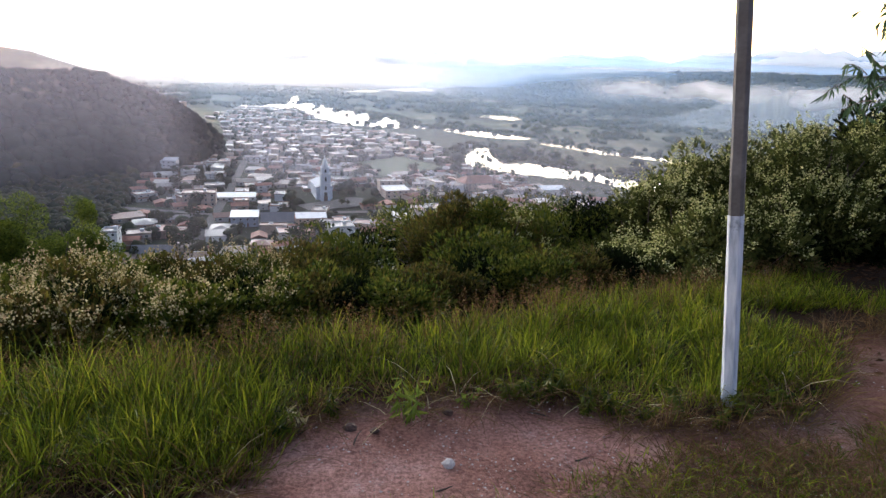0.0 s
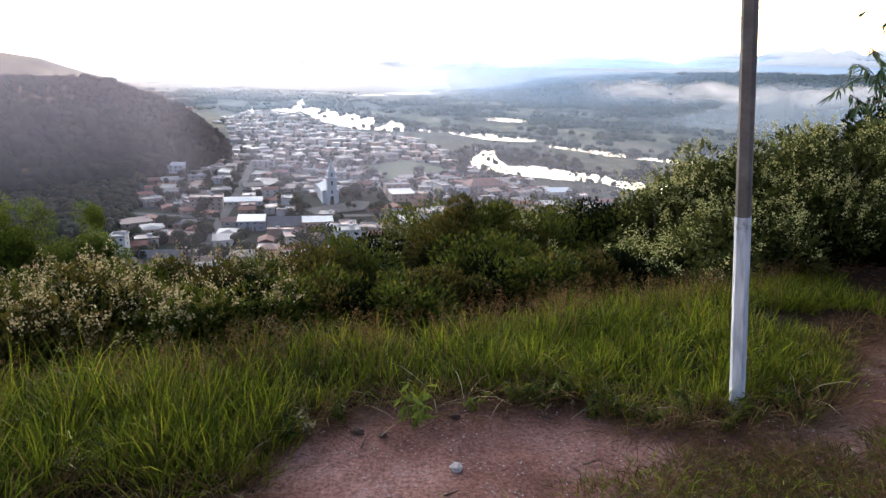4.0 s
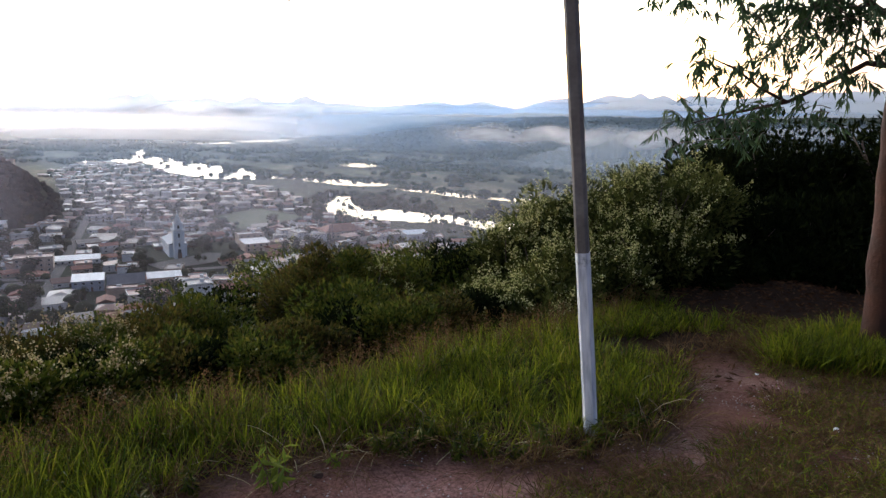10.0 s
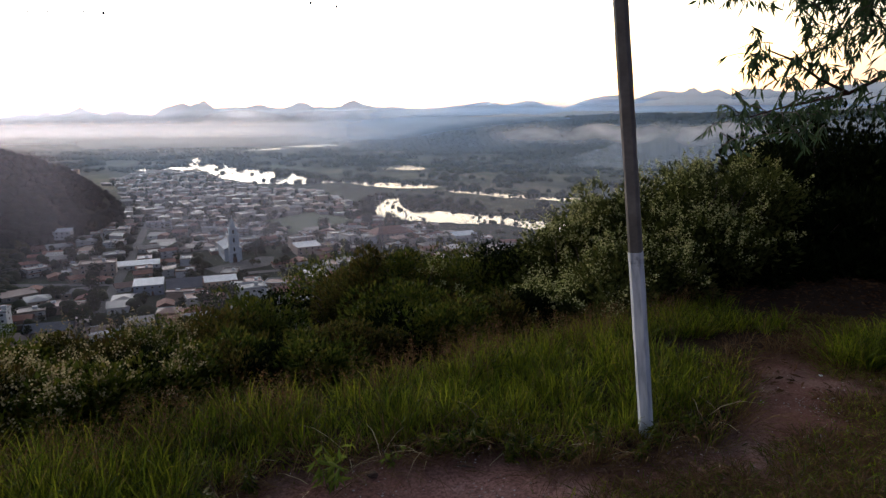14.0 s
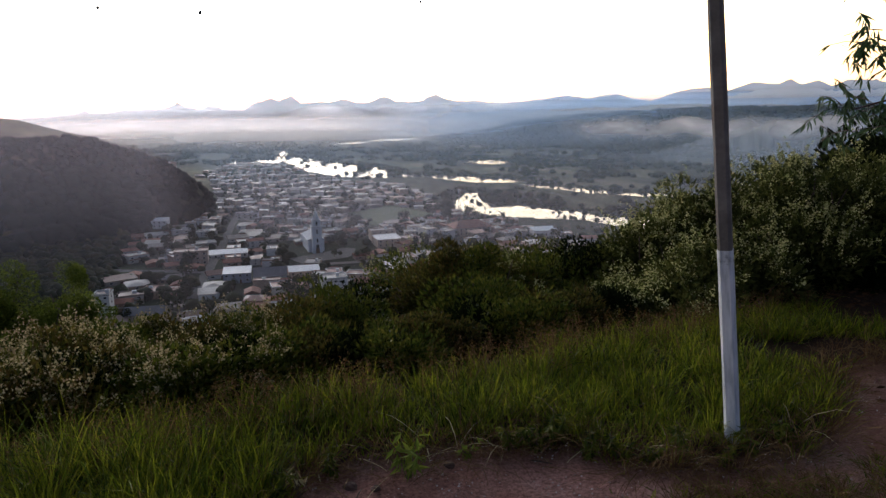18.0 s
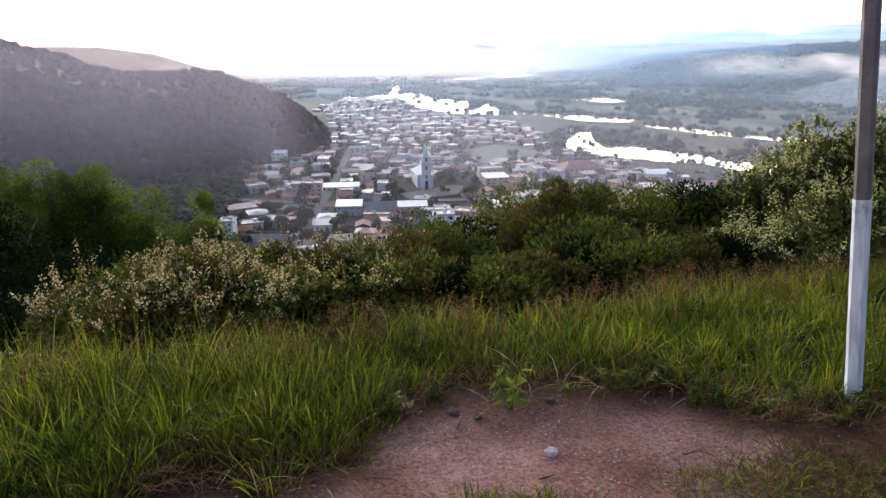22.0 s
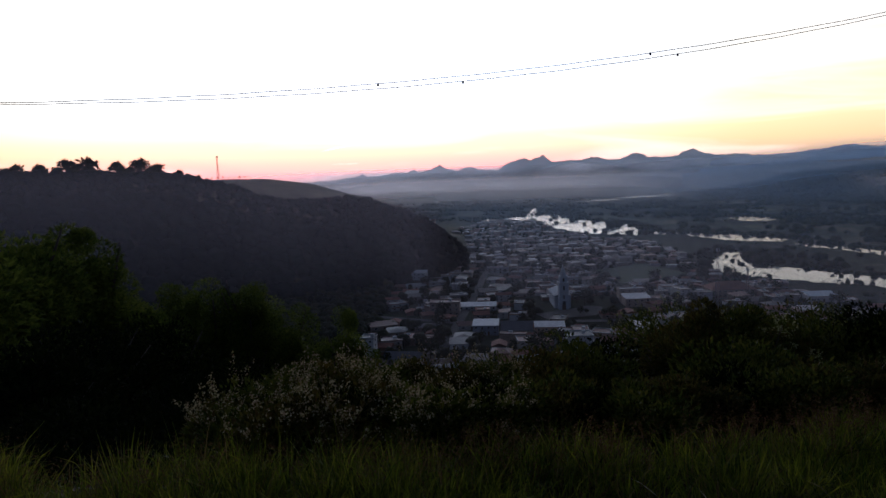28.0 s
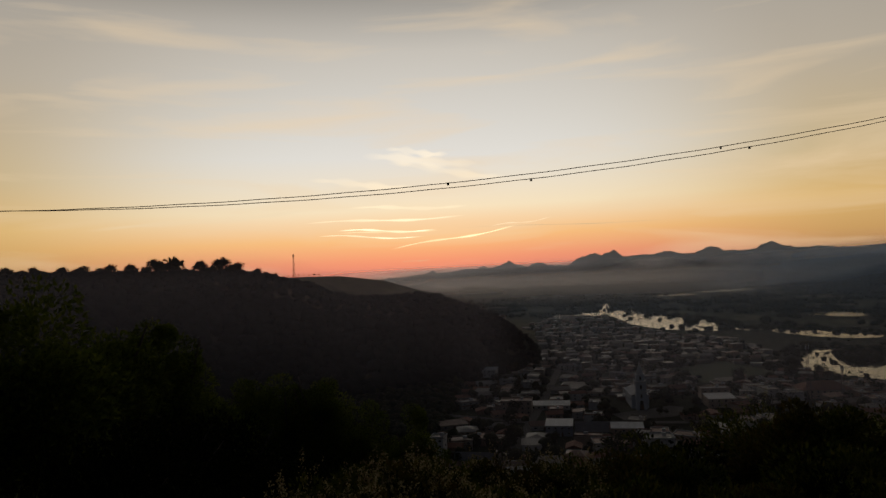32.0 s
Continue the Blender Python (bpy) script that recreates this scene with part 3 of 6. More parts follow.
FAR_AZ = [-75, -50, -42, -36.4, -35.4, -33.7, -32.7, -31.9, -30.8, -30, -29.2, -27.6, -25.6, -24.5, -23.1, -21.7, -20.2, -18.7, -17.5, -15.5, -13.6, -11.3, -8.7, -7.3, -6.2, -4.8, -3.7, -3, -2.2, -1.8, -1, 0.4, 1.3, 2.7, 3.7, 4.8, 6, 7.1, 8.1, 8.8, 9.8, 10.4, 11.7, 12.6, 14.2, 15, 16, 16.7, 17.5, 18.2, 19.2, 19.6, 20.2, 21.2, 22.2, 23.5, 23.9, 24.6, 27.5, 40]
FAR_EL = [2.4, 2.2, 2.0, 1.38, 1.65, 1.66, 1.29, 1.67, 1.47, 1.89, 1.48, 1.71, 1.03, 1.32, 1.28, 0.93, 0.38, 0.62, 1.04, 0.66, 0.93, 0.63, 0.35, 0.42, 0.58, 0.53, 0.73, 1.13, 0.9, 0.64, 0.54, 0.62, 1.02, 0.52, 0.58, 0.78, 0.55, 0.55, 0.51, 1.08, 0.69, 0.93, 0.55, 0.0, 0.1, 0.41, 0.05, 0.27, 0.59, 0.26, 0.05, 0.32, 0.0, 0.09, -0.12, -0.15, 0.08, -0.2, -0.4, -0.5]
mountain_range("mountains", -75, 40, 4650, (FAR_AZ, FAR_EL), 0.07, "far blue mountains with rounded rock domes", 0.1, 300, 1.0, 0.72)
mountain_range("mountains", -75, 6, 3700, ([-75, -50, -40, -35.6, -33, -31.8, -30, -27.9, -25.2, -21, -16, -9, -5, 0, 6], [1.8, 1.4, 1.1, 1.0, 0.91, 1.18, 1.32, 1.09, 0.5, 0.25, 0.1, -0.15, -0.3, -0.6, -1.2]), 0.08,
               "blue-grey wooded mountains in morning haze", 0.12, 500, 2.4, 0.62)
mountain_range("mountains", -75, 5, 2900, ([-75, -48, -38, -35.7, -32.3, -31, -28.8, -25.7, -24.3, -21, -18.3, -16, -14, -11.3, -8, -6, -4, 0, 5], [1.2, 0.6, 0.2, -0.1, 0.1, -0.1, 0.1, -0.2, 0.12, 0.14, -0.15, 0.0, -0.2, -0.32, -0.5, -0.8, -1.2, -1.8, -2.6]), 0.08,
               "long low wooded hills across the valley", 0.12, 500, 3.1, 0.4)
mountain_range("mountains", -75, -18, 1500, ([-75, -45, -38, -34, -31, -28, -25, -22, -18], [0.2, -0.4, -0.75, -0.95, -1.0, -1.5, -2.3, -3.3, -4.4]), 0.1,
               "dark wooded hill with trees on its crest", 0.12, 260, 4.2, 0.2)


def mist_sheet(name, az0, az1, r, z0, z1, density, low, high, puff, label, seed=0.0, edge=4.0, bow=60.0, colour=(0.68, 0.77, 0.92), forward=0.0, lift=30.0):
    """A standing sheet of mist that thins out at its ends, its top, and just over the land."""
    az = np.linspace(az0, az1, 120)
    rows, thin = [], []
    for u in np.linspace(0, 1, 15):
        a, rad = np.radians(az), r + bow * np.sin(az * 0.05) + 80 * u
        x, y, z = -rad * np.sin(a), rad * np.cos(a), z0 + (z1 - z0) * u + 0 * az
        rows.append(np.stack([x, y, z], -1))
        t = np.clip(np.minimum(az - az0, az1 - az) / edge, 0, 1)
        h = np.clip((z - land(x, y)) / lift, 0, 1)
        thin.append(t * t * (3 - 2 * t) * h * h * (3 - 2 * h))
    k = len(az)
    f = [(i * k + j, i * k + j + 1, (i + 1) * k + j + 1, (i + 1) * k + j) for i in range(14) for j in range(k - 1)]
    me = mesh_of(name, np.concatenate(rows), f, True)
    layer = me.attributes.new("thin", "FLOAT", "POINT")
    layer.data.foreach_set("value", np.concatenate(thin).astype(np.float32))
    ob = part(name, me, mist_material(name, density, low, high, puff, seed, colour, forward))
    return tagged(ob, label, "mist", kind="stuff")


# tinted see-through sheets give the haze of distance, warm left and blue right
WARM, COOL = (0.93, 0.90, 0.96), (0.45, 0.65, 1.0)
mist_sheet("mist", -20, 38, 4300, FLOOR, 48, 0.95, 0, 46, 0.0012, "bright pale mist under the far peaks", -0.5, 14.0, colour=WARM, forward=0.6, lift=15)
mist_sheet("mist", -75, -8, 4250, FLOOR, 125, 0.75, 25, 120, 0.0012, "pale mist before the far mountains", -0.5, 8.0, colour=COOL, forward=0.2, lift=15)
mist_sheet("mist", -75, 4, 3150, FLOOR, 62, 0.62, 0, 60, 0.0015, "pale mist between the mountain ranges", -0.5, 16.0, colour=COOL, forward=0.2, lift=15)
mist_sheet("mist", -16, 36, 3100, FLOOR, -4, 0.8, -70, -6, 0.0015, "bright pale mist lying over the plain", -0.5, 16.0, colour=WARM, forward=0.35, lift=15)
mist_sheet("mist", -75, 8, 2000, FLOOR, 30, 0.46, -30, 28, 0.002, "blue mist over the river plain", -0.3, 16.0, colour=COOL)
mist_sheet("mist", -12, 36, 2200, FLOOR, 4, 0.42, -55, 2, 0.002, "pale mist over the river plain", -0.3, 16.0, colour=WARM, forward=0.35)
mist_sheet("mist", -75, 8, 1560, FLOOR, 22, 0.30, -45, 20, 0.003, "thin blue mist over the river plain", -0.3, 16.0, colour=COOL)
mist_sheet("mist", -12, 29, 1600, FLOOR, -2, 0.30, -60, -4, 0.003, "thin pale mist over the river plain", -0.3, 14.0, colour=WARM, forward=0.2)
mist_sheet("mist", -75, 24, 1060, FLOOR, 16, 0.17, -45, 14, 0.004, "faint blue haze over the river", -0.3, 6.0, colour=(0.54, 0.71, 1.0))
# the nearer sheets also lift the town's darks, as lens glare does
mist_sheet("mist", -75, 20, 710, FLOOR, -4, 0.22, -50, -6, 0.005, "faint sheet of haze and glare over the far end of town", -0.3, 5.0, colour=(0.62, 0.76, 1.0))
mist_sheet("mist", -60, 17, 440, FLOOR, -30, 0.24, -62, -32, 0.006, "faint sheet of haze and glare over the town", -0.3, 5.0, colour=(0.78, 0.8, 1.0), lift=22)
mist_sheet("mist", -50, 24, 255, -100, -14, 0.05, -50, -16, 0.008, "faint sheet of haze and glare before the town", -0.3, 6.0, 20.0, colour=(0.94, 0.86, 1.0), lift=8)


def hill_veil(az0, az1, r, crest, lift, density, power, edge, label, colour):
    """A tinted sheet of haze before a hill, thickest along its crest."""
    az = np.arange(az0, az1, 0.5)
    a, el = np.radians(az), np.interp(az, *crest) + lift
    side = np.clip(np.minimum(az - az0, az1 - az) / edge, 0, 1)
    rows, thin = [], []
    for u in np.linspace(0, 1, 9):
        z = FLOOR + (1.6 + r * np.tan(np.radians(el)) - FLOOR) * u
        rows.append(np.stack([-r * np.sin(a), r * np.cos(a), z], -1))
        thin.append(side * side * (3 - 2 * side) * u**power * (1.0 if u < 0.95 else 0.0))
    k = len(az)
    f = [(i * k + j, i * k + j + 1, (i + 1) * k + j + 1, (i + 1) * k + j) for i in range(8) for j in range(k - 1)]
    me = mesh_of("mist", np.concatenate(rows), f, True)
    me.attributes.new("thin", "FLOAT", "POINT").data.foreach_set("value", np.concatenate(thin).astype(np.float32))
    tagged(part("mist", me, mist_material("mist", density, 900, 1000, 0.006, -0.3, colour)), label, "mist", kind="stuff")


# the wooded hill's sheet also puts in the lens glare that washes it out
hill_veil(15.0, 66, 335, WOOD_EL, 2.2, 0.15, 1.4, 6.0, "faint sheet of haze and lens glare before the wooded hill", (0.82, 0.79, 1.0))
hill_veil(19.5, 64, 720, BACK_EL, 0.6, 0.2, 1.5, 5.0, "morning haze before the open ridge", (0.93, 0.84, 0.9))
# low banks of cloud before the hills
def fog_bank(az0, az1, r, z0, z1, density, puff, label, cut=0.1, edge=3.0):
    """A bank of fog that thins out all round its rim."""
    az = np.linspace(az0, az1, 50)
    a = np.radians(az)
    t = np.clip(np.minimum(az - az0, az1 - az) / edge, 0, 1)
    rows, thin = [], []
    for u in np.linspace(0, 1, 11):
        rad = r + 50 * u
        rows.append(np.stack([-rad * np.sin(a), rad * np.cos(a), z0 + (z1 - z0) * u + 4 * np.sin(az * 1.3)], -1))
        thin.append(t * t * (3 - 2 * t) * math.sin(math.pi * u) ** 0.8)
    k = len(az)
    f = [(i * k + j, i * k + j + 1, (i + 1) * k + j + 1, (i + 1) * k + j) for i in range(10) for j in range(k - 1)]
    me = mesh_of("fog_bank", np.concatenate(rows), f, True)
    me.attributes.new("thin", "FLOAT", "POINT").data.foreach_set("value", np.concatenate(thin).astype(np.float32))
    tagged(part("fog_bank", me, mist_material("fog_bank", density, 900, 1000, puff, cut, (0.95, 0.93, 0.98), 0.3, 2.5)), label, "fog", kind="stuff")


fog_bank(-31, -12, 1390, -62, -20, 1.0, 0.007, "pale fog bank drifting along the wooded hills", 0.0, 6.0)
fog_bank(-37, -27.5, 1380, -64, -18, 1.0, 0.009, "pale fog bank hanging by the wooded hill", -0.03, 3.0)
fog_bank(-14, 12, 3900, -70, 30, 1.0, 0.0022, "bright fog bank before the far peaks", -0.08, 6.0)


# ---- leaves, blades and twigs ----
def leaf_mesh(name, pos, way, length, width, fold=0.25):
    """Folded leaf blades of four corners at pos, pointing along way."""
    n = len(pos)
    way = way / np.maximum(np.linalg.norm(way, axis=1, keepdims=True), 1e-6)
    side = np.cross(way, rng.normal(size=(n, 3)))
    side /= np.maximum(np.linalg.norm(side, axis=1, keepdims=True), 1e-6)
    up = np.cross(side, way)
    length, width = np.broadcast_to(length, n)[:, None], np.broadcast_to(width, n)[:, None]
    mid = pos + way * length * 0.45
    v = np.stack([pos, mid + side * width * 0.5 + up * width * fold, pos + way * length, mid - side * width * 0.5 + up * width * fold], 1).reshape(-1, 3)
    f = np.arange(n * 4).reshape(n, 4)
    return mesh_of(name, v, f)


def tube(points, radii, sides=6):
    """A bent round bar through the points, as verts and faces."""
    verts, faces = [], []
    for i, p in enumerate(points):
        a, b = Vector(points[max(0, i - 1)]), Vector(points[min(len(points) - 1, i + 1)])
        d = (b - a).normalized()
        u = d.cross(Vector((0.31, 0.17, 0.93) if abs(d.z) < 0.9 else (1, 0, 0))).normalized()
        w = d.cross(u)
        for k in range(sides):
            c = 2 * math.pi * k / sides
            verts.append(tuple(Vector(p) + (u * math.cos(c) + w * math.sin(c)) * radii[i]))
    for i in range(len(points) - 1):
        for k in range(sides):
            q, q2 = i * sides + k, i * sides + (k + 1) % sides
            faces.append((q, q2, q2 + sides, q + sides))
    faces.append(tuple(range(sides))[::-1])
    faces.append(tuple(range((len(points) - 1) * sides, len(points) * sides)))
    return verts, faces


def tubes(name, bars, sides=6):
    verts, faces = [], []
    for pts, rad in bars:
        v, f = tube(pts, rad, sides)
        faces += [tuple(i + len(verts) for i in q) for q in f]
        verts += v
    return mesh_of(name, verts, faces, True)


def wavy(a, b, n, bend, rnd):
    a, b = Vector(a), Vector(b)
    off = Vector((0, 0, 0))
    out = []
    for i in range(n + 1):
        u = i / n
        out.append(tuple(a.lerp(b, u) + off * math.sin(u * math.pi)))
        off += Vector((rnd.uniform(-1, 1), rnd.uniform(-1, 1), rnd.uniform(-0.6, 0.6))) * bend / n
    return out


def crown_points(n, centre, radii, lumps, lump_size, fill=0.35):
    """Points and outward ways over a lumpy crown."""
    c = rng.normal(size=(lumps, 3))
    c /= np.linalg.norm(c, axis=1, keepdims=True)
    c[:, 2] = np.where(c[:, 2] < -0.35, -c[:, 2] * 0.5, c[:, 2])
    c *= rng.uniform(0.45, 0.95, (lumps, 1))
    size = lump_size * rng.uniform(0.6, 1.3, lumps)
    pick = rng.integers(0, lumps, n)
    d = rng.normal(size=(n, 3))
    d /= np.linalg.norm(d, axis=1, keepdims=True)
    rad = np.where(rng.random(n) < fill, rng.random(n) ** 0.5, rng.uniform(0.85, 1.05, n))
    p = c[pick] * np.array(radii) + d * (size[pick] * rad)[:, None]
    return p + np.array(centre), d * 0.8 + c[pick] * 0.5


def shrub(name, az, r, top, wide, leaves, leaf, mat, label, blossom=None, n_blossom=0, deep=None, lumps=26, seed=0, leaf_w=0.45, lump=0.30, fill=0.35):
    """A shrub rooted on the slope: stems, leaves and, on some, sprays of blossom."""
    rnd = random.Random(seed)
    p = at(az, r)
    z0 = land_at(p.x, p.y) - 0.05
    tall = max(0.45, top - z0)
    thing = base_of(name, p.x, p.y, z0)
    rad = (wide * 0.8, (deep or wide) * 0.8, tall * 0.40)
    pos, way = crown_points(leaves, (0, 0, tall * 0.52), rad, lumps, min(wide, tall) * lump, fill)
    pos[:, 2] = np.maximum(pos[:, 2], 0.05)
    way[:, 2] += 0.25
    part("leaves", leaf_mesh("leaves", pos, way + rng.normal(size=way.shape) * 0.55, leaf * rng.uniform(0.6, 1.3, leaves), leaf * leaf_w * rng.uniform(0.7, 1.2, leaves)), mat, thing)
    bars = []
    for k in range(9):
        a = rnd.uniform(0, 6.28)
        tip = (math.cos(a) * rad[0] * 0.8, math.sin(a) * rad[1] * 0.8, tall * rnd.uniform(0.55, 0.85))
        bars.append((wavy((rnd.uniform(-0.1, 0.1), rnd.uniform(-0.1, 0.1), 0), tip, 5, 0.25, rnd), [0.02 * tall * (1 - 0.75 * i / 5) * 0.6 for i in range(6)]))
    part("stem", tubes("stem", bars, 5), TWIG, thing)
    if blossom:
        order = np.argsort(-(pos[:, 2] + 0.35 * np.linalg.norm(pos[:, :2], axis=1) + rng.uniform(0, 0.4 * tall, len(pos))))[: n_blossom * 8]
        take = rng.choice(order, n_blossom, replace=False)
        bits = 26
        dirs = way[take] / np.linalg.norm(way[take], axis=1, keepdims=True) + rng.normal(size=(n_blossom, 3)) * 0.5 + np.array([0, 0, 0.2])
        u = rng.random((n_blossom, bits, 1))
        bp = pos[take][:, None] + dirs[:, None] * u * leaf * 2.0 + rng.normal(size=(n_blossom, bits, 3)) * leaf * 0.34 * (1.3 - u)
        bw = rng.normal(size=(n_blossom * bits, 3)) + np.array([0, 0, 0.4])
        part("blossom", leaf_mesh("blossom", bp.reshape(-1, 3), bw, leaf * 0.34, leaf * 0.26), blossom, thing, "pale feathery flower sprays")
    return tagged(thing, label, "shrub", "shrubs on the slope")


# ---- the painted post ----
def build_post():
    foot, lean = Vector((1.612, 3.005, land_at(1.612, 3.005) - 0.03)), Vector((-0.116, 0.0, 1.0)).normalized()
    thing = base_of("post", *foot)
    thing.matrix_basis = Matrix.Translation(foot) @ lean.to_track_quat("Z", "Y").to_matrix().to_4x4() @ pose(0, 0, 0, 0, 0, -34)

    def shaft(z0, z1, half, seed):
        rnd, rows = random.Random(seed), []
        n = max(3, int((z1 - z0) / 0.12))
        for i in range(n + 1):
            z, h, ch = z0 + (z1 - z0) * i / n, half, half * 0.38
            ring = [(h, -h + ch), (h, h - ch), (h - ch, h), (-h + ch, h), (-h, h - ch), (-h, -h + ch), (-h + ch, -h), (h - ch, -h)]
            rows.append([(x + rnd.uniform(-1, 1) * 0.0009, y + rnd.uniform(-1, 1) * 0.0009, z) for x, y in ring])
        verts = [v for row in rows for v in row]
        faces = [(i * 8 + k, i * 8 + (k + 1) % 8, (i + 1) * 8 + (k + 1) % 8, (i + 1) * 8 + k) for i in range(n) for k in range(8)]
        return mesh_of("shaft", verts, faces + [tuple(range(8))[::-1], tuple(range(n * 8, n * 8 + 8))])

    part("upper_shaft", shaft(0.95, 4.4, 0.0318, 1), POST, thing, "bare weathered grey upper shaft")
    part("painted_foot", shaft(0, 0.998, 0.0334, 2), WHITEWASH, thing, "whitewashed lower shaft with chipped paint")
    bm = bmesh.new()
    for x, z, w, h in ((-0.005, 0.585, 0.018, 0.004), (-0.012, 0.572, 0.004, 0.024), (0.004, 0.572, 0.004, 0.024), (-0.004, 0.56, 0.016, 0.004), (-0.002, 0.535, 0.012, 0.012)):
        bmesh.ops.create_cube(bm, size=1, matrix=Matrix.Translation((x, -0.0337, z)) @ Matrix.Diagonal((w, 0.0012, h, 1)))
    part("stencil_mark", bm, POST, thing, "small worn grey stencil mark")
    tagged(thing, "slim leaning grey post with a whitewashed foot in grass", "post")


build_post()


# ---- grass ----
EDGE_X = [-9, -1.9, -1.35, -1.15, -1.0, -0.88, -0.72, -0.6, -0.56, -0.43, 0.0, 0.33, 0.86, 0.95, 1.17, 1.54, 1.75, 2.1, 2.45, 2.75, 3.4, 4.2, 6, 9]
EDGE_Y = [0.9, 1.6, 2.1, 2.32, 2.28, 2.15, 2.25, 2.48, 2.68, 2.88, 2.98, 3.03, 3.0, 2.84, 2.76, 2.78, 2.84, 3.02, 3.5, 3.95, 3.95, 4.4, 4.9, 5]


def blades(name, roots, ways, length, width, droop, material, label):
    """Bent blades of two pieces each, joined."""
    n = len(roots)
    ways = ways / np.linalg.norm(ways, axis=1, keepdims=True)
    side = np.cross(ways, [0, 0, 1.0]) + rng.normal(size=(n, 3)) * 0.3
    side /= np.linalg.norm(side, axis=1, keepdims=True)
    flat = ways * [1, 1, 0]
    length, width, droop = length[:, None], width[:, None], droop[:, None]
    m1 = roots + ways * length * 0.45
    m2 = m1 + (ways + flat * droop * 0.6 - np.array([0, 0, 0.18]) * droop) * length * 0.33
    tip = m2 + (ways + flat * droop * 1.6 - np.array([0, 0, 0.75]) * droop) * length * 0.3
    v = np.stack([roots - side * width * 0.4, roots + side * width * 0.4, m1 - side * width * 0.5, m1 + side * width * 0.5,
                  m2 - side * width * 0.38, m2 + side * width * 0.38, tip], 1).reshape(-1, 3)
    b = np.arange(n)[:, None] * 7
    quads = np.concatenate([b + [0, 1, 3, 2], b + [2, 3, 5, 4]]).tolist()
    tris = (b + [4, 5, 6]).tolist()
    return tagged(part(name, mesh_of(name, v.tolist(), quads + tris), material), label, "grass", kind="stuff")


def tufts(count, az0, az1, r0, r1, keep, per, spread):
    """Roots and outward leans of grass in tufts, over a stretch of the hilltop."""
    az, r = np.radians(rng.uniform(az0, az1, count)), np.sqrt(rng.uniform(r0**2, r1**2, count))
    x, y = -r * np.sin(az), r * np.cos(az)
    ok = keep(x, y)
    x, y = np.repeat(x[ok], per), np.repeat(y[ok], per)
    dx, dy = rng.normal(size=(2, len(x))) * spread
    px, py = x + dx, y + dy
    return np.stack([px, py, land(px, py) - 0.01], -1), np.stack([dx, dy], -1) / spread, np.repeat(rng.random(int(ok.sum())), per)


def tall_zone(x, y):
    wob = 0.07 * fbm(x, y, 0.9, 3) + 0.075 * fbm(x, y, 0.33, 3, 2.2)
    bare = (np.hypot((x - 2.75) / 0.75, (y - 4.15) / 0.22) < 1) | (np.hypot((x - 4.4) / 1.5, (y - 5.6) / 0.75) < 1)
    r, az = np.hypot(x, y), np.degrees(np.arctan2(-x, y))
    return (y + wob > np.interp(x, EDGE_X, EDGE_Y)) & ~bare & (np.hypot((x - 1.52) / 0.2, (y - 2.86) / 0.13) > 1) & (fbm(x, y, 0.42, 2, 5.0) > -0.22) & (r < brow(az) + 0.6 + wob) & (x < 3.25 + 3 * wob)


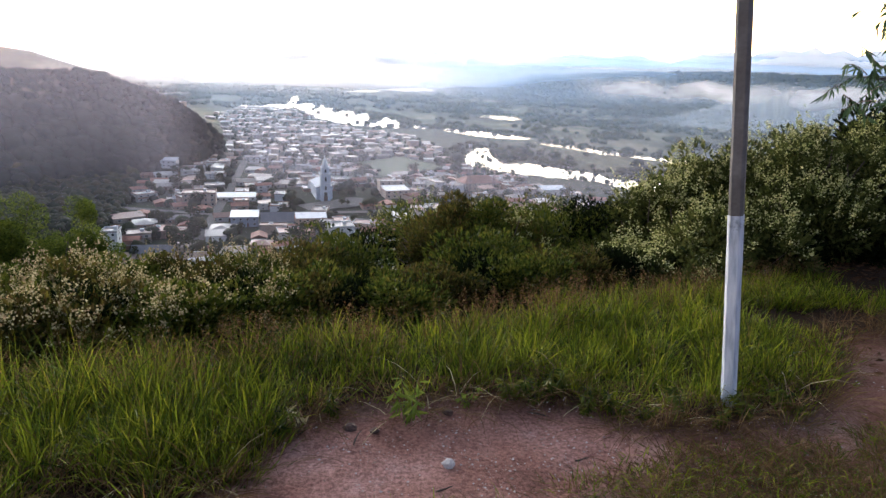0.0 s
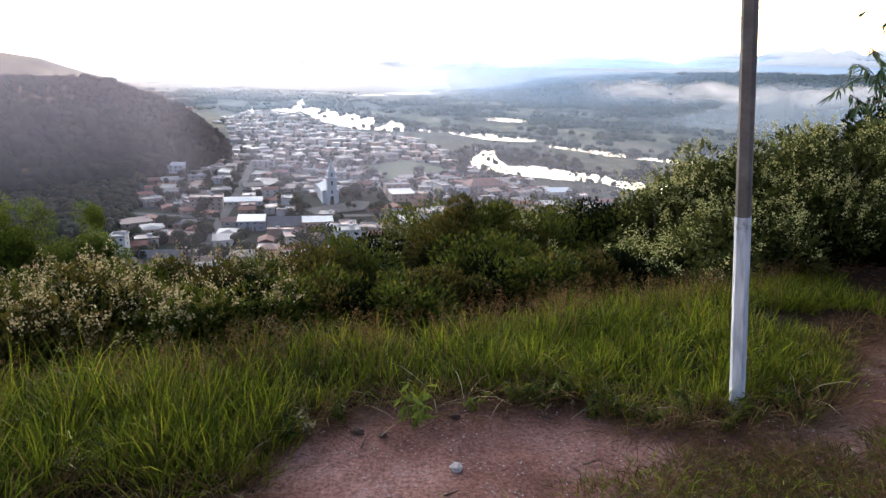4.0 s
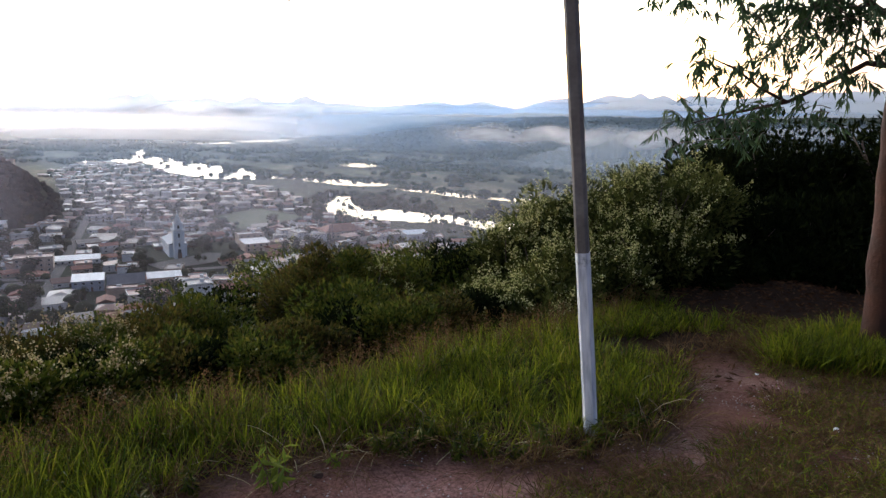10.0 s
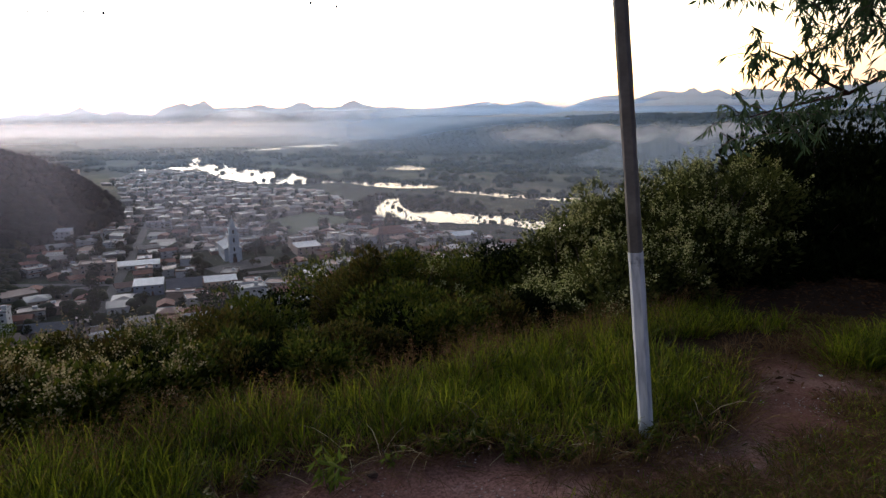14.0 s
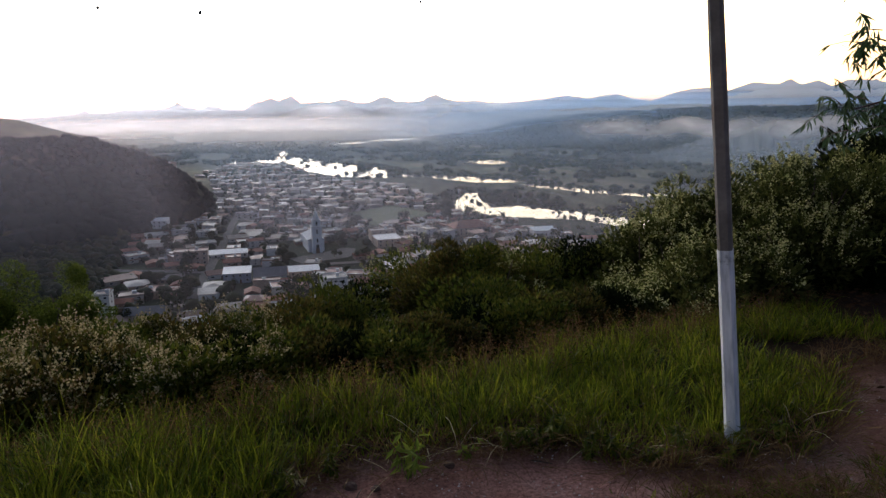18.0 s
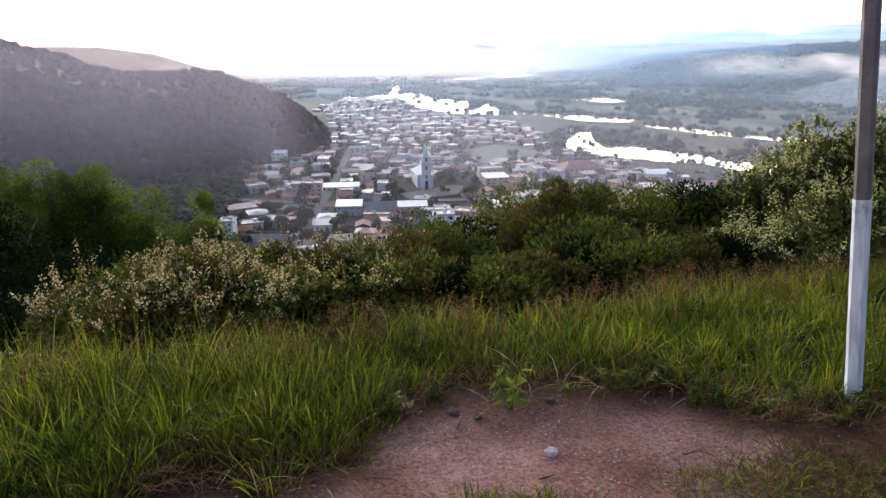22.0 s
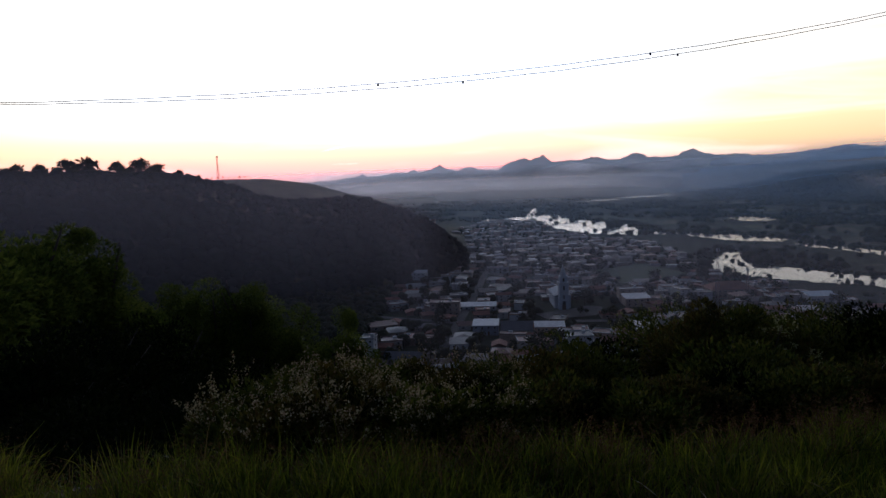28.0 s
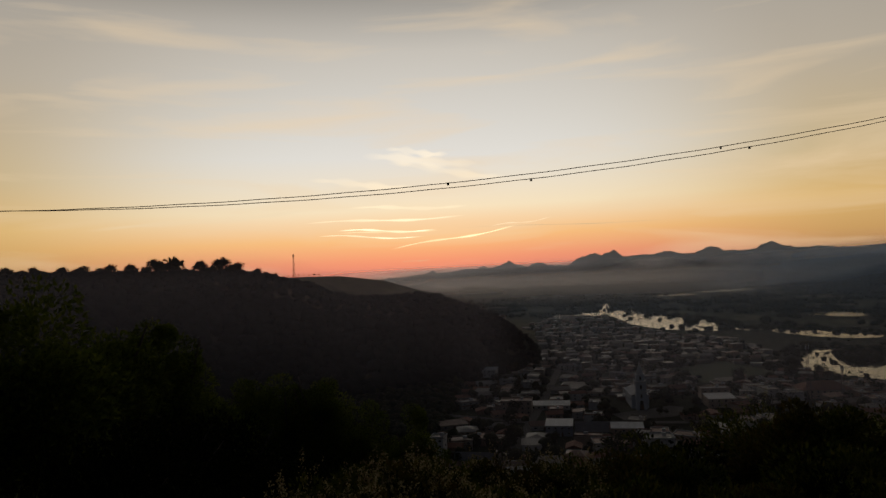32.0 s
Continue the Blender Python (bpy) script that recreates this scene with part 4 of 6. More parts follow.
def build_grass():
    root, lean, vigour = tufts(10500, -50, 62, 1.3, 6.6, tall_zone, 40, 0.045)
    n = len(root)
    patch = 0.55 * fbm(root[:, 0], root[:, 1], 1.4, 3, 1.0) + 0.6 * fbm(root[:, 0], root[:, 1], 0.4, 2, 3.0)
    tall = np.interp(root[:, 0], [-4, -1.2, -0.3, 1.0, 3.2, 5], [0.24, 0.22, 0.155, 0.135, 0.12, 0.12]) * np.clip(1 + 0.42 * patch, 0.5, 1.5) * (0.55 + 0.85 * vigour)
    edge = np.clip((root[:, 1] - np.interp(root[:, 0], EDGE_X, EDGE_Y)) / 0.5, 0, 1)
    way = np.concatenate([lean * 0.36 + rng.normal(size=(n, 2)) * 0.16, np.ones((n, 1))], 1)
    blades("grass", root, way, tall * rng.uniform(0.45, 1.3, n) * (0.55 + 0.45 * edge), rng.uniform(0.0028, 0.0068, n), rng.uniform(0.0, 1.0, n) ** 1.5, GRASS, "tall green grass in thick tufts along the brow")
    # brown stalks and seed heads at the back of the band
    root, lean, vigour = tufts(6500, -34, 62, 2.5, 6.2, lambda x, y: tall_zone(x, y) & (np.hypot(x, y) > brow(np.degrees(np.arctan2(-x, y))) + 0.1) & (fbm(x, y, 0.8, 2, 6.0) > -0.45), 4, 0.06)
    n = len(root)
    way = np.concatenate([lean * 0.16 + rng.normal(size=(n, 2)) * 0.17, np.ones((n, 1))], 1)
    tall = rng.uniform(0.12, 0.34, n) * np.interp(root[:, 0], [-4, 0, 4], [1.1, 0.9, 0.7])
    blades("dry_stalks", root, way, tall, rng.uniform(0.0015, 0.0035, n), rng.uniform(0.1, 0.8, n), DRY, "brown dry grass stalks")
    way /= np.linalg.norm(way, axis=1, keepdims=True)
    head = np.repeat(root + way * tall[:, None] * 0.95, 7, 0) + rng.normal(size=(n * 7, 3)) * [0.012, 0.012, 0.022]
    tagged(part("seed_heads", leaf_mesh("seed_heads", head, rng.normal(size=(n * 7, 3)) + [0, 0, 0.6], 0.016, 0.005), DRY), "brown feathery seed heads over the grass", "seed heads", kind="stuff")
    # withered fringe at the foot of the band, by the bare earth
    root, lean, vigour = tufts(5200, -48, 40, 1.7, 5.5, lambda x, y: (np.abs(y + 0.09 * fbm(x, y, 0.4, 3, 1.1) - np.interp(x, EDGE_X, EDGE_Y) - 0.02) < 0.13), 12, 0.05)
    n = len(root)
    way = np.concatenate([lean * 0.8 + rng.normal(size=(n, 2)) * 0.3, np.ones((n, 1)) * 0.7], 1)
    blades("withered_grass", root, way, rng.uniform(0.06, 0.22, n), rng.uniform(0.0025, 0.005, n), rng.uniform(0.4, 1.4, n), DRY, "withered brown grass fringing the bare earth")

    # pale straw lying out over the edge of the bare earth
    root, lean, vigour = tufts(420, -46, 40, 1.7, 4.5, lambda x, y: (np.abs(y + 0.09 * fbm(x, y, 0.4, 3, 1.1) - np.interp(x, EDGE_X, EDGE_Y) - 0.06) < 0.12), 4, 0.04)
    n = len(root)
    way = np.concatenate([lean * 0.9 + rng.normal(size=(n, 2)) * 0.5 - [0.0, 0.35], np.ones((n, 1)) * 0.5], 1)
    blades("straw", root, way, rng.uniform(0.08, 0.24, n), rng.uniform(0.003, 0.006, n), rng.uniform(0.5, 1.4, n), STRAW, "pale dry straw drooping from the grass edge")
    root, lean, vigour = tufts(900, -20, 20, 1.6, 2.3, lambda x, y: np.hypot((x - 0.02) / 0.2, (y - 2.06) / 0.06) < 1 + 0.3 * fbm(x, y, 0.2, 2), 14, 0.02)
    n = len(root)
    way = np.concatenate([lean * 0.5 + rng.normal(size=(n, 2)) * 0.3, np.ones((n, 1)) * 0.8], 1)
    blades("grass", root, way, rng.uniform(0.03, 0.09, n), rng.uniform(0.002, 0.005, n), rng.uniform(0.2, 1.0, n), GRASS, "small green tuft of grass on bare earth")

    # a thick clump at the foot of the tree
    root, lean, vigour = tufts(2600, -58, -36, 4.2, 6.4, lambda x, y: np.hypot((x - 4.15) / 0.75, (y - 3.72) / 0.36) < 1 + 0.25 * fbm(x, y, 0.5, 2), 18, 0.05)
    n = len(root)
    way = np.concatenate([lean * 0.3 + rng.normal(size=(n, 2)) * 0.16, np.ones((n, 1))], 1)
    blades("grass", root, way, rng.uniform(0.08, 0.24, n), rng.uniform(0.003, 0.007, n), rng.uniform(0.1, 1.0, n), GRASS, "clump of green grass round the foot of a tree")

    # short thin turf beside the path
    def turf(x, y):
        return (y < np.interp(x, [-1, 0.4, 1.1, 1.7, 2.26, 2.97, 3.5, 6], [1.75, 2.15, 2.52, 2.62, 2.78, 3.3, 4.7, 5.4])) & (fbm(x, y, 0.8, 3, 4.0) > -0.4)
    for mat, count, name, label in ((GRASS, 15000, "turf", "short thin green turf on trodden earth"), (DRY, 26000, "dry_turf", "short dry brown turf on trodden earth")):
        root, lean, vigour = tufts(count, -62, 12, 1.4, 6.0, turf, 9, 0.05)
        n = len(root)
        way = np.concatenate([lean * 0.7 + rng.normal(size=(n, 2)) * 0.35, np.ones((n, 1)) * 0.7], 1)
        blades(name, root, way, rng.uniform(0.025, 0.08, n), rng.uniform(0.0025, 0.005, n), rng.uniform(0.3, 1.2, n), mat, label)


build_grass()


def humus_with_shade():
    """Dark humus wherever grass and scrub grow, with the shade under the tufts painted in."""
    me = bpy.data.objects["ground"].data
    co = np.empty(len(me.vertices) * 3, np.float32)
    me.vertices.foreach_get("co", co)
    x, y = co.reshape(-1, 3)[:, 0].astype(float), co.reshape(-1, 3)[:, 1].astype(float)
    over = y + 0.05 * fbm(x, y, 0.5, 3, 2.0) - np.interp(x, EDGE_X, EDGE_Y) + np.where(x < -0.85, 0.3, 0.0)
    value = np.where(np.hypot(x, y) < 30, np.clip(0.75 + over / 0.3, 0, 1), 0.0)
    me.attributes.new("humus_shade", "FLOAT", "POINT").data.foreach_set("value", value.astype(np.float32))


humus_with_shade()

# ---- stones, litter and the sapling on the bare earth ----
def stone(name, x, y, size, material, label, category, seed, flat=0.7):
    bm = bmesh.new()
    bmesh.ops.create_icosphere(bm, subdivisions=3, radius=size)
    for v in bm.verts:
        n = noise.noise(v.co * (1.6 / size) + Vector((seed * 3.1, 0, 0)))
        k = noise.noise(v.co * (4.0 / size) + Vector((0, seed * 1.7, 0)))
        v.co *= 1 + 0.32 * n + 0.12 * k
        v.co.z *= flat
        v.co.x *= 1.2
    ob = part(name, bm, material)
    ob.matrix_basis = pose(x, y, land_at(x, y) + size * flat * 0.55, 0, 0, seed * 40)
    return tagged(ob, label, category)


stone("stone", 0.185, 2.44, 0.024, STONE, "small pale broken stone on bare earth", "stone", 1)
stone("crumpled_paper", 2.89, 2.74, 0.015, PAPER, "crumpled scrap of white paper on thin turf", "litter", 2, 0.9)
stone("crumpled_paper", 2.98, 2.42, 0.013, PAPER, "torn white paper scrap on thin turf", "litter", 5, 0.5)
stone("crumpled_paper", 3.05, 3.55, 0.011, PAPER, "tiny white paper scrap beside the path", "litter", 7, 0.5)
stone("earth_clod", 0.2, 2.86, 0.022, PEBBLE, "small brown clod of earth below grass", "clod", 3)
stone("earth_clod", -0.24, 2.72, 0.028, PEBBLE, "brown clod of earth on bare ground", "clod", 4, 0.5)
stone("earth_clod", -0.13, 2.69, 0.02, PEBBLE, "brown clod of earth on bare ground", "clod", 6, 0.5)


def build_pebbles():
    n = 42000
    x, y = rng.uniform(-1.0, 3.6, n), rng.uniform(1.5, 3.9, n)
    ok = (y < np.interp(x, EDGE_X, EDGE_Y) + 0.03) & (fbm(x, y, 0.7, 3, 7.0) + rng.normal(size=n) * 0.35 > 0.35)
    x, y = x[ok], y[ok]
    n = len(x)
    s = 0.0016 + 0.006 * rng.random(n) ** 5
    corners = np.array([[1, 0, 0], [0, 1, 0], [-1, 0, 0], [0, -1, 0], [0, 0, 0.8], [0, 0, -0.8]])
    v = corners[None] * s[:, None, None] * rng.uniform(0.6, 1.3, (n, 6, 1))
    v += np.stack([x, y, land(x, y) + s * 0.3], -1)[:, None]
    fs = np.array([[0, 1, 4], [1, 2, 4], [2, 3, 4], [3, 0, 4], [1, 0, 5], [2, 1, 5], [3, 2, 5], [0, 3, 5]])
    f = (np.arange(n)[:, None, None] * 6 + fs[None]).reshape(-1, 3)
    tagged(part("gravel", mesh_of("gravel", v.reshape(-1, 3), f), GRAVEL), "scattered fine gravel on reddish bare earth", "gravel", kind="stuff")


build_pebbles()


def build_litter():
    n = 10000
    x, y = rng.normal(4.5, 1.4, n), rng.normal(5.8, 0.6, n)
    x[9400:], y[9400:] = rng.uniform(2.6, 5.0, n - 9400), rng.uniform(2.3, 4.2, n - 9400)
    pos = np.stack([x, y, land(x, y) + 0.004], -1)
    way = rng.normal(size=(n, 3)) * [1, 1, 0.25]
    tagged(part("leaf_litter", leaf_mesh("leaf_litter", pos, way, rng.uniform(0.03, 0.08, n), rng.uniform(0.01, 0.025, n)), LITTER), "fallen brown leaves strewn below the trees", "leaf litter", kind="stuff")


build_litter()


def dead_twig(x, y, turn, length, seed):
    rnd = random.Random(seed)
    line = wavy((-length / 2, 0, 0), (length / 2, 0, 0.01), 5, 0.02, rnd)
    ob = part("twig", tubes("twig", [(line, [0.003, 0.004, 0.004, 0.003, 0.003, 0.002])], 5), TWIG)
    ob.matrix_basis = pose(x, y, land_at(x, y) + 0.004, 0, 0, turn)
    tagged(ob, "short dead twig lying on bare earth", "twig", "dead twigs")


for k, (x, y, turn, length) in enumerate([(0.16, 2.27, 20, 0.07), (-0.2, 2.62, 75, 0.10), (0.62, 2.86, -30, 0.12), (0.75, 2.5, 10, 0.06), (3.3, 2.5, 40, 0.12), (3.5, 2.9, -20, 0.15), (2.7, 2.3, 60, 0.09)]):
    dead_twig(x, y, turn, length, k)


def build_sapling(x, y, tall, seed, mat, label, n=34):
    rnd = random.Random(seed)
    thing = base_of("sapling", x, y, land_at(x, y) - 0.01)
    bars, pos, way = [], [], []
    for k in range(4):
        a = rnd.uniform(0, 6.28)
        tip = (math.cos(a) * tall * 0.35, math.sin(a) * tall * 0.35, tall * rnd.uniform(0.7, 1.0))
        line = wavy((0, 0, 0), tip, 6, 0.06, rnd)
        bars.append((line, [0.003 * (1 - 0.12 * i) for i in range(7)]))
        for i in range(n):
            u = rnd.uniform(0.35, 1.0)
            q = Vector(line[min(6, int(u * 6))])
            pos.append(q)
            way.append((rnd.uniform(-1, 1), rnd.uniform(-1, 1), rnd.uniform(-1.2, 0.15)))
    for bar in bars:
        part("stem", tubes("stem", [bar], 5), TWIG, thing)
    part("leaves", leaf_mesh("leaves", np.array(pos), np.array(way), tall * 0.32, tall * 0.08), mat, thing)
    return tagged(thing, label, "sapling")


build_sapling(0.01, 2.77, 0.24, 1, SAPLING, "small yellow-green sapling at the edge of grass", 16)
build_sapling(0.30, 2.93, 0.13, 2, SAPLING, "low yellow-green seedling beside taller grass", 12)
build_sapling(-0.46, 2.68, 0.15, 3, BLOSSOM, "thin weed with pale seed heads on bare earth", 6)

for k, (x, y, tall) in enumerate([(0.52, 2.98, 0.17), (0.62, 2.95, 0.14), (0.72, 3.02, 0.19), (0.86, 2.9, 0.15), (1.0, 2.86, 0.16), (1.12, 2.8, 0.13), (1.3, 2.84, 0.18), (1.46, 2.8, 0.15), (1.62, 2.86, 0.17), (1.85, 2.95, 0.16), (-0.3, 2.84, 0.15), (-0.52, 2.66, 0.17)]):
    build_sapling(x, y, tall, 30 + k, LEAF, "low leafy green weed at the edge of grass", 22)

# ---- shrubs along the brow ----
PALE = "leafy shrub with pale feathery blossom on the slope"
GREEN = "dense green shrub growing on the slope"
CREAM = "tall rounded shrub full of cream blossom"
SHADE = "dense thicket shrub with deep shade in its leaf colour"
for i, (az, r, top, wide) in enumerate([(36, 4.7, -0.12, 0.5), (31.5, 4.9, 0.10, 0.6), (27, 5.2, 0.12, 0.62), (22.5, 5.5, 0.06, 0.6), (18, 5.5, 0.02, 0.6), (14, 5.7, -0.06, 0.55), (25, 4.2, -0.12, 0.5), (18.5, 4.2, -0.15, 0.5), (32, 4.1, -0.14, 0.45), (13, 4.4, -0.18, 0.5)]):
    shrub("shrub", az, r, top, wide, 6500, 0.052, LEAF if i % 2 else LEAF_OLIVE, PALE, BLOSSOM, 33, seed=i)
for i, (az, r, top, wide) in enumerate([(10, 5.9, -0.12, 0.7), (6, 6.3, -0.2, 0.8), (2.5, 7.2, -0.15, 0.9), (-1.5, 7.8, -0.1, 0.9), (-5, 8.8, -0.05, 1.0), (-8.5, 9.2, -0.05, 1.1), (-12, 8.8, -0.1, 1.0), (-15.5, 8.4, -0.2, 1.0),
                                        (8, 4.6, -0.22, 0.6), (3, 4.8, -0.2, 0.65), (-2, 5.3, -0.2, 0.7), (-7.5, 5.8, -0.12, 0.8), (-12, 5.9, -0.15, 0.75), (-16.5, 6.0, -0.15, 0.7), (-4, 6.8, 0.0, 0.9), (-10, 7.2, 0.1, 0.9), (-14, 7.2, 0.0, 0.9), (-16.5, 7.6, 0.36, 0.7), (-6.8, 6.7, 0.42, 0.55), (-4.4, 7.0, 0.2, 0.5), (-19.5, 7.7, 0.36, 0.7)]):
    shrub("shrub", az, r, top + 0.16 * math.sin(i * 2.4), wide, 8500, 0.055, (LEAF_OLIVE, LEAF, LEAF_SHADED, LEAF, LEAF_OLIVE)[i % 5], GREEN, BLOSSOM_CREAM if i in (3, 6, 7, 13, 15) else None, 22, seed=20 + i)
for i, (az, r, top, wide) in enumerate([(-21.5, 7.2, 0.6, 0.75), (-25, 7.5, 0.98, 0.95), (-29.5, 7.6, 1.16, 1.05), (-33.5, 7.9, 1.26, 1.0), (-27, 6.3, 0.45, 0.8), (-32, 6.9, 0.7, 0.85), (-22.5, 5.9, 0.1, 0.6), (-19, 6.4, 0.0, 0.5)]):
    shrub("shrub", az, r, top, wide, 9500, 0.066, LEAF_CREAM, CREAM, BLOSSOM_CREAM, 100 if top > 0.2 else 60, seed=50 + i, lumps=64, lump=0.19, fill=0.2)
for i in range(15):
    az = 35 - 3.8 * i
    r = float(brow(az)) + 1.35 + 0.12 * math.sin(i * 1.9)
    shrub("shrub", az, r, 1.6 - r * math.tan(radians(18.9 + 0.9 * math.sin(i * 2.3))), 0.42, 5200, 0.045, (LEAF, LEAF_OLIVE, LEAF_SHADED)[i % 3], "low dense green shrub at the edge of grass", BLOSSOM if i < 5 else None, 9, seed=90 + i)
# thicket: its shade is in the leaf colour; the low row fills bright gaps
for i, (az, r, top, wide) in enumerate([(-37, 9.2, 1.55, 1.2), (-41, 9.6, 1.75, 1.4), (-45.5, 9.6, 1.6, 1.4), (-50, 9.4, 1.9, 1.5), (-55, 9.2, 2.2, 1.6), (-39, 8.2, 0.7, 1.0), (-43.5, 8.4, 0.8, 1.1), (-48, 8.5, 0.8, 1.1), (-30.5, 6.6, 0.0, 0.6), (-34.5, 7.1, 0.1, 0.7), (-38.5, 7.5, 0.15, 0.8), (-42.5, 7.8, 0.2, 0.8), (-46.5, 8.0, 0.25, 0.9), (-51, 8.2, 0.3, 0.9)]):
    shrub("shrub", az, r, top, wide, 8000, 0.10, LEAF_SHADED, SHADE, seed=70 + i)


# ---- the drooping tree beside the path ----
def build_tree():
    rnd = random.Random(5)
    foot = Vector((4.2, 3.78, land_at(4.2, 3.78) - 0.04))
    thing = base_of("tree", *foot)
    to = lambda az, el, r: at(az, r, 1.62 + r * math.tan(radians(el))) - foot

    def limb(name, pts, r0, r1, sides=10, label=""):
        line = []
        for a, b in zip(pts, pts[1:]):
            line += [a.lerp(b, u / 4) for u in range(4)]
        line.append(pts[-1])
        n = len(line)
        line = [tuple(p + Vector((rnd.uniform(-1, 1), rnd.uniform(-1, 1), 0)) * r0 * 0.12) for p in line]
        return part(name, tubes(name, [(line, [r0 + (r1 - r0) * i / (n - 1) for i in range(n)])], sides), BARK, thing, label)

    limb("trunk_foot", [Vector((0.0, 0.0, -0.08)), Vector((0.0, 0.0, 0.03)), Vector((0.0, 0.0, 0.14))], 0.15, 0.10, 14)
    limb("trunk", [Vector((0.0, 0.0, 0.0)), to(-47.9, -10, 5.64), to(-47.6, -2, 5.62), to(-47.25, 4, 5.6), to(-46.9, 9, 5.6), to(-46.6, 24, 5.6), to(-46, 40, 5.5)], 0.098, 0.055, 14, "red-brown trunk with rough bark")
    limb("second_trunk", [to(-48.1, -8.5, 5.72), to(-48.9, -4, 5.75), to(-49.8, 4, 5.8), to(-51.5, 20, 5.9), to(-53, 38, 5.9)], 0.06, 0.035, 10)
    twigs = [
        ([to(-47.3, 3.6, 5.6), to(-45.2, 3.9, 5.5), to(-43.0, 2.6, 5.4), to(-40.5, 1.2, 5.3), to(-38.0, 0.6, 5.25)], 0.022),
        ([to(-40.5, 1.2, 5.3), to(-38.6, 2.2, 5.25), to(-36.8, 3.6, 5.2), to(-35.0, 4.4, 5.2)], 0.012),
        ([to(-38.0, 0.6, 5.25), to(-36.2, 0.2, 5.2), to(-34.0, -0.5, 5.15)], 0.010),
        ([to(-47.1, 6, 5.6), to(-45.3, 7.5, 5.5), to(-43, 9.5, 5.3), to(-39, 11.5, 5.2), to(-35, 12, 5.1)], 0.026),
        ([to(-43, 9.5, 5.3), to(-41.5, 7.6, 5.25), to(-40.2, 6.2, 5.2)], 0.012),
        ([to(-46.9, 12, 5.6), to(-43, 16, 5.3), to(-38, 19, 5.0), to(-33, 19, 4.8)], 0.03),
        ([to(-46.9, 11, 5.6), to(-49, 15, 5.2), to(-52, 18, 4.9)], 0.03),
    ]
    for pts, rad in twigs:
        limb("branch", pts, rad, rad * 0.4, 6)
    sprays = [(-35.4, 4.6, .16, 60), (-34.2, 4.3, .14, 46), (-36.6, 3.8, .14, 40), (-37.6, 5.6, .12, 24), (-33.5, -0.4, .14, 50), (-35.0, -0.3, .16, 60), (-36.6, 0.2, .18, 70), (-38.0, 0.9, .18, 70), (-39.4, 0.3, .18, 56),
              (-40.4, 1.8, .2, 60), (-38.8, -0.8, .16, 50), (-41.8, 2.4, .17, 40), (-43.2, 3.4, .16, 36), (-44.6, 1.8, .12, 16), (-45.4, 4.4, .14, 24),
              (-37.8, 8.0, .2, 60), (-39.2, 6.6, .24, 100), (-40.8, 5.8, .26, 120), (-42.2, 6.6, .26, 120), (-43.6, 7.4, .26, 110), (-41.0, 8.2, .28, 140), (-43.2, 9.2, .28, 140), (-45.0, 8.4, .24, 90), (-38.6, 9.8, .24, 90), (-36.0, 9.6, .18, 50),
              (-33.0, 9.2, .14, 34), (-31.2, 9.3, .1, 16), (-40.6, 10.6, .32, 160), (-43.6, 11.6, .34, 160), (-36.4, 11.8, .3, 110), (-45.6, 6.0, .2, 50), (-42.4, 5.0, .2, 60),
              (-34, 17, .4, 150), (-38, 16, .45, 180), (-43, 15, .45, 180), (-39, 21, .5, 180), (-49, 14, .4, 140), (-52, 18, .5, 160)]
    # unseen upper crown, added and thickened to shade the ground at right
    sprays += [(az, el, 0.75, 2200) for az, el in ((-36, 27), (-44, 26), (-52, 27), (-60, 24), (-33, 35), (-42, 36), (-52, 37), (-62, 34), (-38, 45), (-48, 47), (-58, 45), (-66, 40), (-70, 28), (-45, 56))]
    pos, way, shoots = [], [], []
    for az, el, s, n in sprays:
        c = np.array(to(az, el, 5.25 + rnd.uniform(-0.25, 0.25)))
        n = int(n * 1.5)
        m = max(3, n // 14)
        start = c + rng.normal(size=(m, 3)) * s * 0.6
        arm = (rng.normal(size=(m, 3)) * [1, 1, 0.5] + [0, 0, 0.1]) * max(0.12, s * 0.8)
        pick, u = rng.integers(0, m, n), rng.random((n, 1))
        spot = start[pick] + arm[pick] * u - np.array([0, 0, 0.5]) * s * u * u
        if s < 0.6:
            for a, b in zip(start, arm):
                shoots.append(([tuple(a + b * w - np.array([0, 0, 0.5]) * s * w * w) for w in (0, 0.33, 0.66, 1)], [0.004, 0.003, 0.0025, 0.0015]))
        d = rng.normal(size=(n, 3)) * [0.42, 0.42, 0.25] + [0, 0, -0.75] + arm[pick] * 1.2
        pos.append(spot)
        way.append(d)
    pos, way = np.concatenate(pos), np.concatenate(way)
    n = len(pos)
    part("leaves", leaf_mesh("leaves", pos, way, rng.uniform(0.06, 0.12, n), rng.uniform(0.014, 0.024, n), 0.15), LEAF_TREE, thing, "narrow drooping green leaves in sprays")
    tagged(part("shoot", tubes("shoot", shoots, 4), TWIG, thing), "thin leafy shoots", kind="stuff")
    tagged(thing, "red-barked tree with two stems and narrow drooping leaves", "tree")


build_tree()


